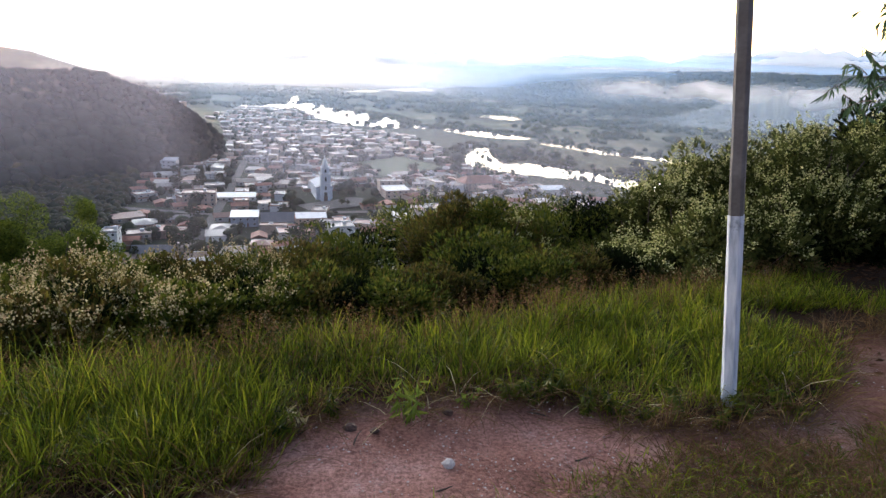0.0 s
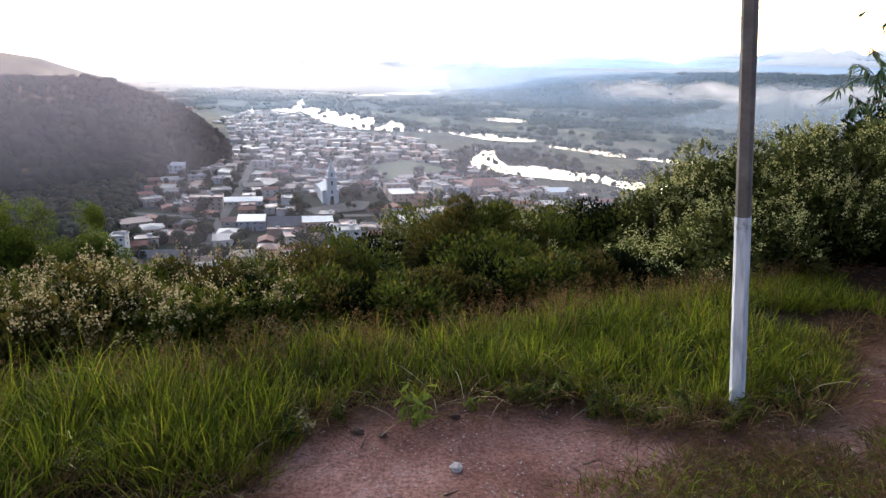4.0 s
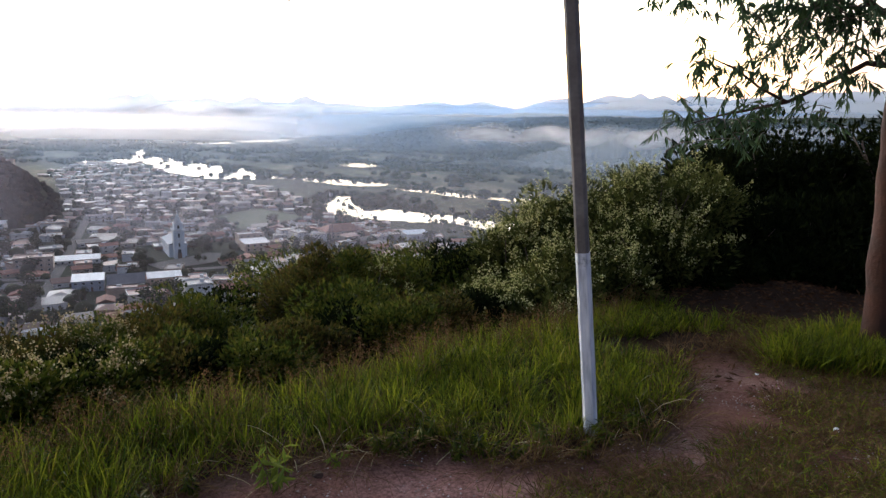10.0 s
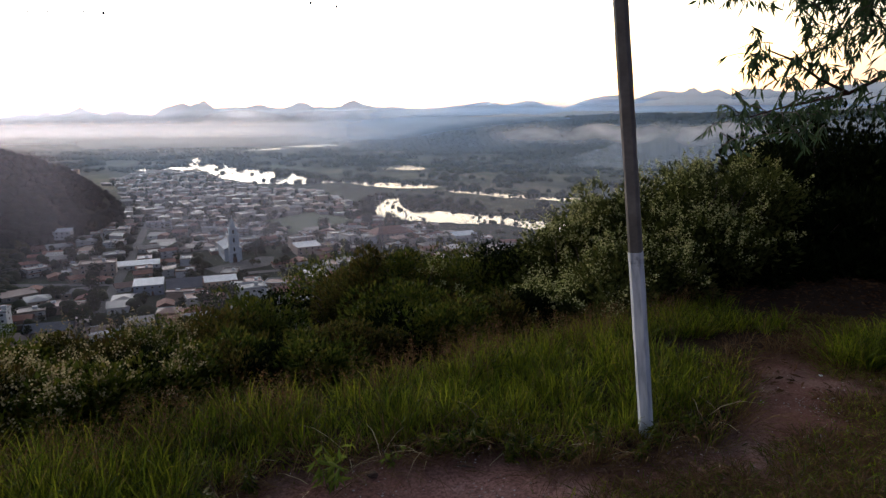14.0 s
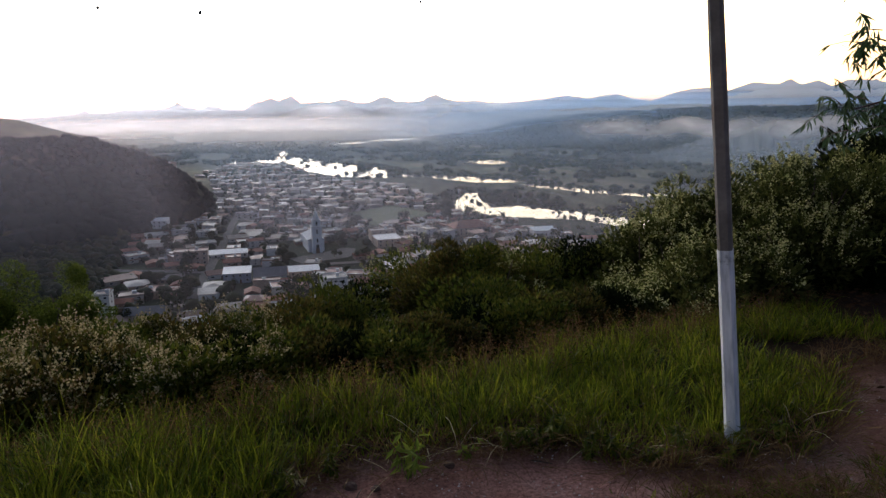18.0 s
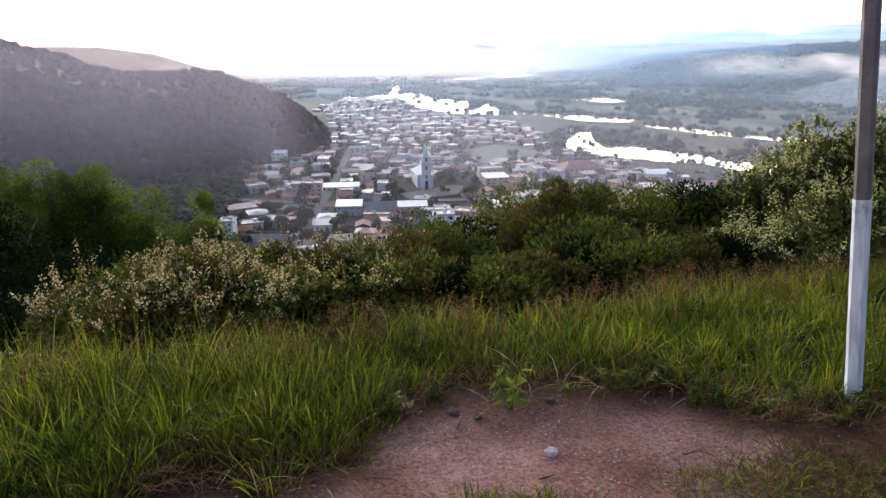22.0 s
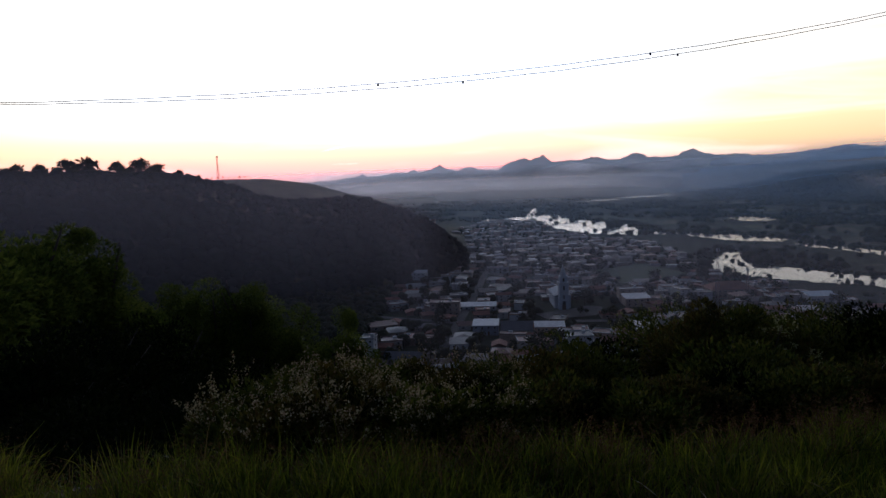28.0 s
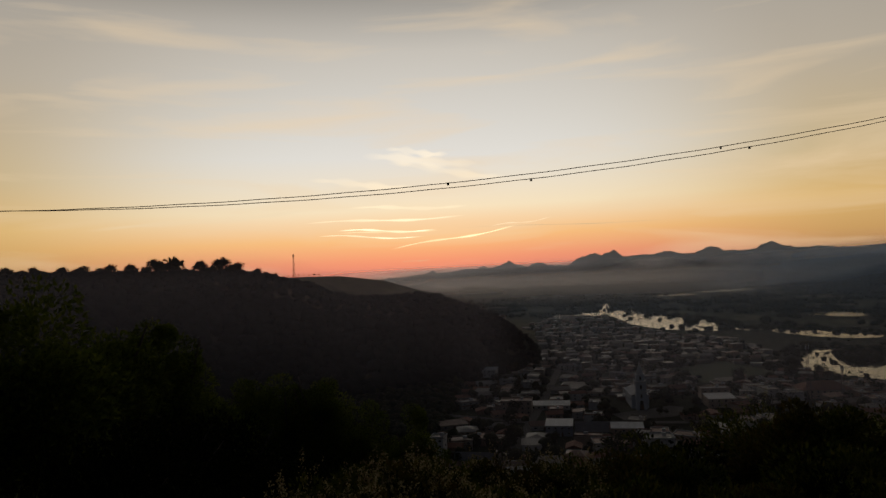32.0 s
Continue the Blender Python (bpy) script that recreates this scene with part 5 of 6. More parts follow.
# ---- trees on the slope below ----
def slope_tree(az, r, top, wide, leaves, seed, label="broad green tree on the slope below", leaf=LEAF_SLOPE):
    rnd = random.Random(seed)
    p = at(az, r)
    z0 = land_at(p.x, p.y) - 0.2
    tall = top - z0
    thing = base_of("tree", p.x, p.y, z0)
    pos, way = crown_points(leaves, (0, 0, tall * 0.52), (wide * 0.95, wide * 0.95, tall * 0.42), 46, wide * 0.34)
    part("crown", leaf_mesh("crown", pos, way + rng.normal(size=way.shape) * 0.6, wide * 0.075 * rng.uniform(0.6, 1.3, leaves), wide * 0.04), leaf, thing)
    bars = [(wavy((0, 0, 0), (0.1, 0, tall * 0.6), 6, 0.4, rnd), [0.03 * tall * (1 - 0.1 * i) * 0.7 for i in range(7)])]
    for k in range(6):
        a = rnd.uniform(0, 6.28)
        bars.append((wavy((0.05, 0, tall * rnd.uniform(0.3, 0.5)), (math.cos(a) * wide * 0.7, math.sin(a) * wide * 0.7, tall * rnd.uniform(0.6, 0.85)), 4, 0.3, rnd), [0.012 * tall * (1 - 0.2 * i) for i in range(5)]))
    part("trunk", tubes("trunk", bars, 6), TRUNK_FAR, thing)
    return tagged(thing, label, "tree", "trees on the slope")


for i, (az, r, top, wide, n) in enumerate([(46, 22, 1.65, 1.7, 14000), (50.5, 20, 2.2, 2.0, 12000), (43.2, 23, -0.3, 1.6, 10000), (36.8, 26, -1.2, 1.5, 12000), (33.8, 26, -0.8, 1.35, 11000), (39.2, 25, -1.0, 1.3, 10000), (31.0, 27, -2.3, 1.25, 9000), (26.3, 28, -2.9, 1.15, 10000), (28.6, 27, -4.3, 1.1, 8000), (24.0, 28, -5.0, 0.9, 7000), (56, 18, 2.4, 2.2, 8000)]):
    slope_tree(az, r, top, wide, int(n * 1.9), i)
# trees added to fill the dark below the crowns, shade in their colour
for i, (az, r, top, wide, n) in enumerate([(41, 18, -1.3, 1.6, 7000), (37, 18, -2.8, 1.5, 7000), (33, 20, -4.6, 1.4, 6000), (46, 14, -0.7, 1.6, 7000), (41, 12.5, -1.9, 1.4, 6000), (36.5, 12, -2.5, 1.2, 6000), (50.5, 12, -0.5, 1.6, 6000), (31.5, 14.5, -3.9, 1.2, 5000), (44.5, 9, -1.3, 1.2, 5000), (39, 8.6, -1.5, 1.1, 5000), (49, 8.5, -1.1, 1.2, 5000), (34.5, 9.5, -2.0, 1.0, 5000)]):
    slope_tree(az, r, top, wide, n, 40 + i, "bushy fill tree on the slope below, shade in its leaf colour", LEAF_SHADED)


# ---- the town in the valley ----
def island_surface(name, palette, rough=0.85):
    m, t, b = tree_of(name)
    rnd = t.nodes.new("ShaderNodeNewGeometry").outputs["Random Per Island"]
    pal = ramp(t.nodes.new("ShaderNodeValToRGB"), [(i / len(palette), c) for i, c in enumerate(palette)])
    pal.color_ramp.interpolation = "CONSTANT"
    link(t, rnd, pal.inputs[0])
    dirt = ramp_of(t, noise_tex(t, 0.4, 5, "Position"), [(0.3, (0.6, 0.58, 0.55)), (0.65, (1, 1, 1))])
    link(t, mixed(t, 1.0, pal.outputs[0], dirt, "MULTIPLY"), b.inputs["Base Color"])
    b.inputs["Roughness"].default_value = rough
    return m


FAR_WALLS = island_surface("far_plaster", [(0.58, 0.53, 0.47), (0.42, 0.37, 0.32), (0.66, 0.63, 0.60), (0.44, 0.31, 0.23), (0.32, 0.29, 0.27), (0.52, 0.43, 0.35)])
FAR_ROOFS = island_surface("far_roofs", [(0.24, 0.12, 0.085), (0.36, 0.32, 0.29), (0.46, 0.42, 0.39), (0.2, 0.17, 0.15), (0.3, 0.21, 0.165), (0.58, 0.55, 0.52), (0.27, 0.13, 0.09), (0.15, 0.135, 0.13)], 0.55)


def box(bm, x0, x1, y0, y1, z0, z1):
    bmesh.ops.create_cube(bm, size=1, matrix=Matrix.Translation(((x0 + x1) / 2, (y0 + y1) / 2, (z0 + z1) / 2)) @ Matrix.Diagonal((x1 - x0, y1 - y0, z1 - z0, 1)))
    return bm


def boxes(*all_boxes):
    bm = bmesh.new()
    for b in all_boxes:
        box(bm, *b)
    return bm


def gable(w, d, h, rise, over=0.5, thick=0.22, hip=0.0):
    """A pitched roof shell over a body w by d, its ridge along x."""
    W, D = w / 2 + over, d / 2 + over
    bm = bmesh.new()
    out = []
    for dz in (0.0, thick):
        out.append([bm.verts.new(p) for p in ((-W, -D, h + dz), (W, -D, h + dz), (W, D, h + dz), (-W, D, h + dz), (-W + hip, 0, h + rise + dz), (W - hip, 0, h + rise + dz))])
    for s, rows in ((1, out[1]), (-1, out[0])):
        a, b, c, d2, e, f = rows
        for face in ((a, b, f, e), (c, d2, e, f), (b, c, f), (d2, a, e)):
            bm.faces.new(face[::s])
    for i, j in ((0, 1), (1, 2), (2, 3), (3, 0)):
        bm.faces.new((out[0][i], out[0][j], out[1][j], out[1][i]))
    return bm


def window_on(thing, x, y, z, w, h, side):
    """A window with its frame and pane on a wall face: side is 'f', 'b', 'l' or 'r'."""
    t = 0.07
    turn = {"f": 0, "r": 90, "b": 180, "l": 270}[side]
    m = pose(x, y, z, 0, 0, turn)
    bm = boxes((-w / 2, -w / 2 + t, -0.06, 0.04, 0, h), (w / 2 - t, w / 2, -0.06, 0.04, 0, h), (-w / 2 + t, w / 2 - t, -0.06, 0.04, 0, t), (-w / 2 + t, w / 2 - t, -0.06, 0.04, h - t, h))
    fr = part("window", bm, TRIM, thing)
    fr.matrix_basis = m
    pane = part("pane", boxes((-w / 2 + t, w / 2 - t, -0.03, 0.03, t, h - t)), GLASS_FAR, fr)
    return fr


def house(name, w, d, storeys, roof, label, wall_mat=PLASTER, roof_mat=ROOF, category="house", windows=True, sides="fl", storey=3.0):
    thing = base_of(name, 0, 0, 0)
    h = storey * storeys
    bm = boxes((-w / 2, w / 2, -d / 2, d / 2, -0.6, h))
    if roof == "gable":
        for x in (-w / 2, w / 2):
            s = 1 if x > 0 else -1
            vs = [bm.verts.new((x, -d / 2, h)), bm.verts.new((x, d / 2, h)), bm.verts.new((x, 0, h + d * 0.24))]
            bm.faces.new(vs[::s])
    part("wall", bm, wall_mat, thing)
    if roof == "gable":
        part("roof", gable(w, d, h, d * 0.24 + 0.05), roof_mat, thing)
    elif roof == "hip":
        part("roof", gable(w, d, h, d * 0.24, 0.6, 0.22, d * 0.45), roof_mat, thing)
    elif roof == "shed":
        bm = bmesh.new()
        W, D = w / 2 + 0.4, d / 2 + 0.4
        lo, hi = [(-W, -D, h + 0.1), (W, -D, h + 0.1), (W, D, h + 1.5), (-W, D, h + 1.5)], []
        v0 = [bm.verts.new(p) for p in lo]
        v1 = [bm.verts.new((p[0], p[1], p[2] + 0.15)) for p in lo]
        bm.faces.new(v0[::-1]), bm.faces.new(v1)
        for i in range(4):
            bm.faces.new((v0[i], v0[(i + 1) % 4], v1[(i + 1) % 4], v1[i]))
        part("roof", bm, roof_mat, thing)
    else:
        part("roof", boxes((-w / 2 - 0.3, w / 2 + 0.3, -d / 2 - 0.3, d / 2 + 0.3, h, h + 0.25)), roof_mat, thing)
        t, W, D = 0.18, w / 2 + 0.28, d / 2 + 0.28
        part("parapet", boxes((-W, W, -D, -D + t, h + 0.25, h + 0.95), (-W, W, D - t, D, h + 0.25, h + 0.95), (-W, -W + t, -D + t, D - t, h + 0.25, h + 0.95), (W - t, W, -D + t, D - t, h + 0.25, h + 0.95)), wall_mat, thing)
        tank = boxes((w * 0.12, w * 0.12 + 1.8, 0.3, 2.1, h + 0.25, h + 1.9))
        part("water_tank", tank, TRIM, thing)
    if windows:
        for s in range(storeys):
            z = 1.0 + s * storey
            n = max(2, int(w // 3.6))
            for k in range(n):
                x = -w / 2 + w * (k + 0.5) / n
                if s == 0 and k == n // 2:
                    part("door", boxes((x - 0.5, x + 0.5, -d / 2 - 0.05, -d / 2 + 0.02, -0.2, 2.1)), WOOD, thing)
                else:
                    window_on(thing, x, -d / 2, z, 1.3, 1.15, "f")
            if "l" in sides:
                window_on(thing, w / 2, 0, z, 1.3, 1.15, "r")
        if storeys > 1 and roof != "shed":
            part("balcony", boxes((-w / 2, w / 2, -d / 2 - 1.1, -d / 2, storey - 0.15, storey), (-w / 2, w / 2, -d / 2 - 1.1, -d / 2 - 0.98, storey, storey + 0.9)), wall_mat, thing)
    return tagged(thing, label, category)


HOUSES = [
    house("house", 9.5, 8.0, 1, "gable", "low plastered house with a tiled pitched roof", roof_mat=ROOF_RED),
    house("house", 8.5, 9.0, 1, "hip", "low plastered house with a hipped tile roof", roof_mat=ROOF_RED),
    house("house", 11.5, 9.5, 1, "gable", "plastered house with a low tiled roof"),
    house("house", 11.0, 9.5, 2, "flat", "two-storey concrete house with a flat roof and tank"),
    house("house", 10.0, 11.0, 2, "flat", "broad plastered house with a flat roof"),
    house("house", 11.5, 8.5, 1, "shed", "low house under a sloping sheet roof"),
    house("house", 10.5, 9.5, 2, "shed", "two-storey house under a grey sheet roof"),
    house("house", 13.5, 9.0, 1, "gable", "long plastered house with a tiled roof", roof_mat=ROOF_RED),
    house("house", 10.0, 9.0, 1, "hip", "plain house with a hipped roof"),
    house("house", 12.0, 10.0, 1, "flat", "low concrete house with a flat roof"),
    house("house", 9.0, 11.0, 3, "flat", "three-storey concrete house with a flat roof"),
    house("house", 8.0, 8.5, 2, "gable", "two-storey plastered house with a tiled gable roof", roof_mat=ROOF_RED),
    house("house", 15.0, 8.0, 2, "flat", "long two-storey plastered row with a flat roof"),
]


def inside(x, y, corners):
    hit = False
    for (x0, y0), (x1, y1) in zip(corners, corners[1:] + corners[:1]):
        if (y0 > y) != (y1 > y) and x < (x1 - x0) * (y - y0) / (y1 - y0) + x0:
            hit = not hit
    return hit


FIELD = [(-52, 636), (-12, 676), (30, 618), (-24, 560)]
KEEP_CLEAR = [(-66, 470, 26), (-50, 445, 16), (-92, 385, 19), (-62, 386, 16), (-12, 478, 15), (52, 524, 21), (108, 507, 14), (-204, 553, 18), (-144, 320, 9), (-118, 312, 11), (42, 498, 5), (-38, 500, 7), (-136, 432, 10), (-30, 352, 14)]


def in_town(x, y):
    right = np.interp(y, [300, 380, 450, 515, 555, 600, 626, 700, 800, 940, 1001, 1212, 1300], [20, 90, 150, 118, 95, 62, 44, 30, 20, -85, -128, -212, -270])
    near = np.interp(x, [-200, -150, -100, -44, -5, 60, 150], [330, 302, 306, 330, 352, 410, 470])
    left = np.interp(y, [300, 340, 420, 470, 530, 600, 680, 900], [-160, -158, -168, -190, -205, -215, -200, -300])
    if x > right or x < left or y < near or y > 1260:
        return False
    if land_at(x, y) > FLOOR + 1.3:
        return False
    if inside(x, y, [(-58, 636), (-12, 684), (38, 618), (-24, 550)]):
        return False
    return all((x - a) ** 2 + (y - b) ** 2 > r * r for a, b, r in KEEP_CLEAR)


TURN = 14.0
spots = []
rnd = random.Random(11)
ca, sa = math.cos(radians(TURN)), math.sin(radians(TURN))
STREETS = [[(-70, 430, 9), (-46, 446, 13), (-38, 468, 5)], [(-210, 420, 3.2), (-120, 405, 3.2), (-20, 425, 3.2), (70, 470, 3.0)], [(-110, 345, 3), (-128, 470, 3), (-155, 640, 3), (-200, 860, 3)],
           [(-185, 640, 3.5), (-110, 580, 3.5), (-60, 540, 3.2), (-10, 545, 3)]]


def off_streets(x, y, pad):
    for line in STREETS:
        for (x0, y0, w0), (x1, y1, w1) in zip(line, line[1:]):
            dx, dy = x1 - x0, y1 - y0
            u = min(1, max(0, ((x - x0) * dx + (y - y0) * dy) / (dx * dx + dy * dy)))
            if math.hypot(x - x0 - u * dx, y - y0 - u * dy) < w0 + pad:
                return False
    return True


taken = {}
for _ in range(26000):
    x, y = rnd.uniform(-420, 160), rnd.uniform(300, 1262)
    near = math.hypot(x, y) < 640
    gap = rnd.choice((10.5, 12.0, 13.5)) if near else 12.5
    cell = (int(x // 14), int(y // 14))
    if any((x - a) ** 2 + (y - b) ** 2 < gap * gap for i in (-1, 0, 1) for j in (-1, 0, 1) for a, b in taken.get((cell[0] + i, cell[1] + j), ())):
        continue
    if not in_town(x, y) or (near and not off_streets(x, y, 5.5)):
        continue
    taken.setdefault(cell, []).append((x, y))
    spots.append((math.hypot(x, y), x, y, rnd.random(), rnd.random(), rnd.randrange(1000)))
spots.sort()


def district(x, y):
    """The way the houses of a quarter face, in degrees."""
    return TURN + 34 * float(fbm(np.array([x]), np.array([y]), 240, 2, 3.3)[0])


near_lots = [s for s in spots if s[0] < 640]
far_lots = [s for s in spots if s[0] >= 640]
used = {}
green_lots, count = [], 0
for r, x, y, a, b, k in near_lots:
    if a < 0.2 or count >= 298:
        green_lots.append((x, y))
        continue
    proto = HOUSES[k % len(HOUSES)]
    turn = district(x, y) + (0, 90, 180, 270)[k // 10 % 4] * (b < 0.55) + (b - 0.5) * 22
    m = pose(x, y, land_at(x, y) + 0.1, 0, 0, turn) @ Matrix.Diagonal((0.78 + 0.5 * b, 0.74 + 0.46 * a, 0.72 + 0.22 * b, 1))
    if proto not in used:
        proto.matrix_basis = m
        used[proto] = 1
        proto["group"] = "houses of the town"
    else:
        copy_thing(proto, m)["group"] = "houses of the town"
    count += 1
    if b > 0.5:
        green_lots.append((x + 8.0 * ca, y + 8.0 * sa))
for proto in HOUSES:
    if proto not in used:
        proto.matrix_basis = pose(-60 + 12 * HOUSES.index(proto), 700, land_at(-60, 700))


def far_houses():
    walls_v, walls_f, roofs_v, roofs_f = [], [], [], []
    for r, x, y, a, b, k in far_lots:
        if a < 0.16:
            green_lots.append((x, y))
            continue
        w, d, h = 3.6 + 3.0 * a, 3.4 + 2.2 * b, (2.3, 2.6, 3.2, 4.6, 6.2)[k % 5]
        t = radians(district(x, y) + (90 if b < 0.4 else 0) + (b - 0.5) * 24)
        c, s, z = math.cos(t), math.sin(t), land_at(x, y)
        P = lambda px, py, pz: (x + px * c - py * s, y + px * s + py * c, z + pz)
        n = len(walls_v)
        walls_v += [P(px, py, pz) for pz in (-0.5, h) for px, py in ((-w, -d), (w, -d), (w, d), (-w, d))]
        walls_f += [(n, n + 1, n + 5, n + 4), (n + 1, n + 2, n + 6, n + 5), (n + 2, n + 3, n + 7, n + 6), (n + 3, n, n + 4, n + 7)]
        rise = 0.15 if k % 2 == 0 else d * 0.3
        W, D, n = w + 0.5, d + 0.5, len(roofs_v)
        roofs_v += [P(-W, -D, h), P(W, -D, h), P(W, D, h), P(-W, D, h), P(-W, 0, h + rise), P(W, 0, h + rise)]
        roofs_f += [(n, n + 1, n + 5, n + 4), (n + 2, n + 3, n + 4, n + 5), (n + 1, n + 2, n + 5), (n + 3, n, n + 4), (n + 3, n + 2, n + 1, n)]
    thing = base_of("distant_houses", 0, 0, 0)
    part("walls", mesh_of("walls", walls_v, walls_f), FAR_WALLS, thing)
    part("roofs", mesh_of("roofs", roofs_v, roofs_f), FAR_ROOFS, thing)
    tagged(thing, "crowded small houses at the far end of town", "houses", kind="stuff")


far_houses()


# ---- the church ----
CHURCH_ROOF = surface("grey_blue_church_roof", (0.34, 0.37, 0.42), (0.24, 0.27, 0.31), 0.7, 0.3, 2.5)


def build_church():
    thing = base_of("church", -60, 462, land_at(-60, 462) + 0.1, 16)
    part("nave", boxes((-5.4, 5.8, 1.6, 31, -0.5, 8.2)), CHURCH, thing)
    roof = part("nave_roof", gable(29.4, 11.2, 0, 2.4, 0.4), CHURCH_ROOF, thing)
    roof.matrix_basis = pose(0.2, 16.3, 8.2, 0, 0, 90)
    part("tower", boxes((-3.0, 3.6, -4, 1.6, -0.5, 18)), CHURCH, thing, "square pale-blue bell tower")
    part("cornice", boxes((-3.4, 4.0, -4.4, 3.0, 11.6, 12.1)), TRIM, thing)
    part("cornice", boxes((-3.5, 4.1, -4.5, 3.1, 18.0, 18.6)), TRIM, thing)
    part("belfry", boxes((-2.3, 2.9, -3.3, 1.9, 18.6, 22.6)), CHURCH, thing)
    part("cornice", boxes((-2.7, 3.3, -3.7, 2.3, 22.6, 23.0)), TRIM, thing)
    bm = bmesh.new()
    bmesh.ops.create_cone(bm, segments=8, radius1=2.6, radius2=0.12, depth=6.5, cap_ends=True, matrix=Matrix.Translation((0.3, -0.7, 26.25)))
    part("spire", bm, TRIM, thing, "white pointed spire")
    part("cross", boxes((0.22, 0.38, -0.78, -0.62, 29.4, 31.0), (-0.3, 0.9, -0.78, -0.62, 30.2, 30.4)), TRIM, thing)
    for x, y in ((-3.2, -4.2), (3.8, -4.2), (3.8, 2.8), (-3.2, 2.8)):
        bm = bmesh.new()
        bmesh.ops.create_cone(bm, segments=6, radius1=0.45, radius2=0.05, depth=2.4, cap_ends=True, matrix=Matrix.Translation((x, y, 19.8)))
        part("pinnacle", bm, TRIM, thing)
    for z, h, w in ((2.0, 4.0, 2.2), (7.4, 2.8, 1.2), (13.4, 3.0, 1.3), (19.2, 2.6, 1.3)):
        yy, xx = (-3.3, 2.9) if z > 18.6 else (-4.0, 3.6)
        window_on(thing, 0.3, yy, z, w, h, "f")
        window_on(thing, xx, -0.7, z, w * 0.8, h, "r")
    for k in range(5):
        window_on(thing, -5.4, 5 + 5.5 * k, 3.4, 1.3, 3.0, "l")
    part("door", boxes((-1.0, 1.6, -4.12, -3.9, -0.2, 3.4)), WOOD, thing)
    tagged(thing, "pale blue church with a tall square tower and spire", "church")


build_church()


# ---- larger buildings that stand out ----
def place(ob, x, y, turn, lift=0.1):
    ob.matrix_basis = pose(x, y, land_at(x, y) + lift, 0, 0, turn)
    return ob


def hall(x, y, turn, w, d, storeys, roof, roof_mat, wall_mat, label, category="building", storey=2.8):
    return place(house("building", w, d, storeys, roof, label, wall_mat, roof_mat, category, storey=storey), x, y, turn)


GREY_BLUE = surface("grey_blue_plaster", (0.30, 0.34, 0.42), (0.22, 0.25, 0.31), 0.8, 0.3, 2)
BUFF = surface("buff_plaster", (0.55, 0.44, 0.36), (0.42, 0.33, 0.27), 0.85, 0.3, 2)
WHITE_WALL = surface("white_plaster", (0.72, 0.72, 0.72), (0.55, 0.55, 0.55), 0.85, 0.3, 2)
hall(-96, 386, 10, 15, 12, 2, "shed", ROOF_PALE, GREY_BLUE, "grey-blue two-storey building under a white sheet roof")
hall(-78, 390, 10, 18, 16, 1, "gable", SLATE, GREY_BLUE, "broad hall under a dark sheet roof")
hall(-58, 386, 12, 17, 9, 2, "shed", ROOF_PALE, PLASTER, "long building under a white sheet roof")
hall(-66, 371, 12, 22, 7, 1, "gable", ROOF_RED, BUFF, "long low building with red roof tiles")
hall(-12, 480, 18, 17, 13, 2, "shed", ROOF_PALE, BUFF, "buff building under a bright white sheet roof")
hall(-16, 497, 18, 18, 9, 3, "flat", ROOF, BUFF, "three-storey buff building with a flat roof")
hall(52, 524, 14, 31, 19, 2, "hip", ROOF_RED, BUFF, "large hall under a broad red tile roof")
hall(108, 509, 14, 19, 11, 1, "shed", ROOF_BLUE, WHITE_WALL, "low pavilion under a pale blue sheet roof", storey=4.0)
hall(-204, 555, 4, 27, 9, 2, "shed", ROOF_PALE, WHITE_WALL, "long white two-storey school building")
hall(-144, 322, 8, 7, 8, 4, "flat", ROOF, WHITE_WALL, "narrow white four-storey apartment house")
hall(-121, 314, 8, 19, 11, 1, "gable", SLATE, BUFF, "long store with a dark pitched roof", storey=4.0)
hall(-97, 309, 10, 12, 8, 1, "shed", ROOF_PALE, WHITE_WALL, "low workshop under a white sheet roof")
hall(-136, 434, 12, 20, 12, 3, "flat", ROOF, BUFF, "three-storey block with a flat roof and balconies")
hall(-118, 452, 12, 26, 9, 1, "shed", ROOF_PALE, WHITE_WALL, "long white shed with a sheet roof")
hall(-38, 356, 16, 13, 12, 3, "flat", ROOF, WHITE_WALL, "white three-storey house with a flat roof")
hall(-20, 354, 16, 12, 10, 2, "gable", ROOF_RED, PLASTER, "two-storey house with a red tile roof")
hall(-290, 860, 10, 20, 12, 5, "flat", ROOF, BUFF, "five-storey apartment block with a flat roof")

# football pitch and streets
fx = [(x, y, FLOOR + 1.15) for x, y in FIELD]
tagged(part("football_pitch", mesh_of("football_pitch", fx, [(0, 3, 2, 1)]), PITCH), "mown green football pitch between houses", "pitch", kind="structure")
for n, line in enumerate(STREETS):
    ribbon("street", line, "worn asphalt street between the houses", "street", ASPHALT, 1.25 + 0.03 * n, 0.04, 8, n)


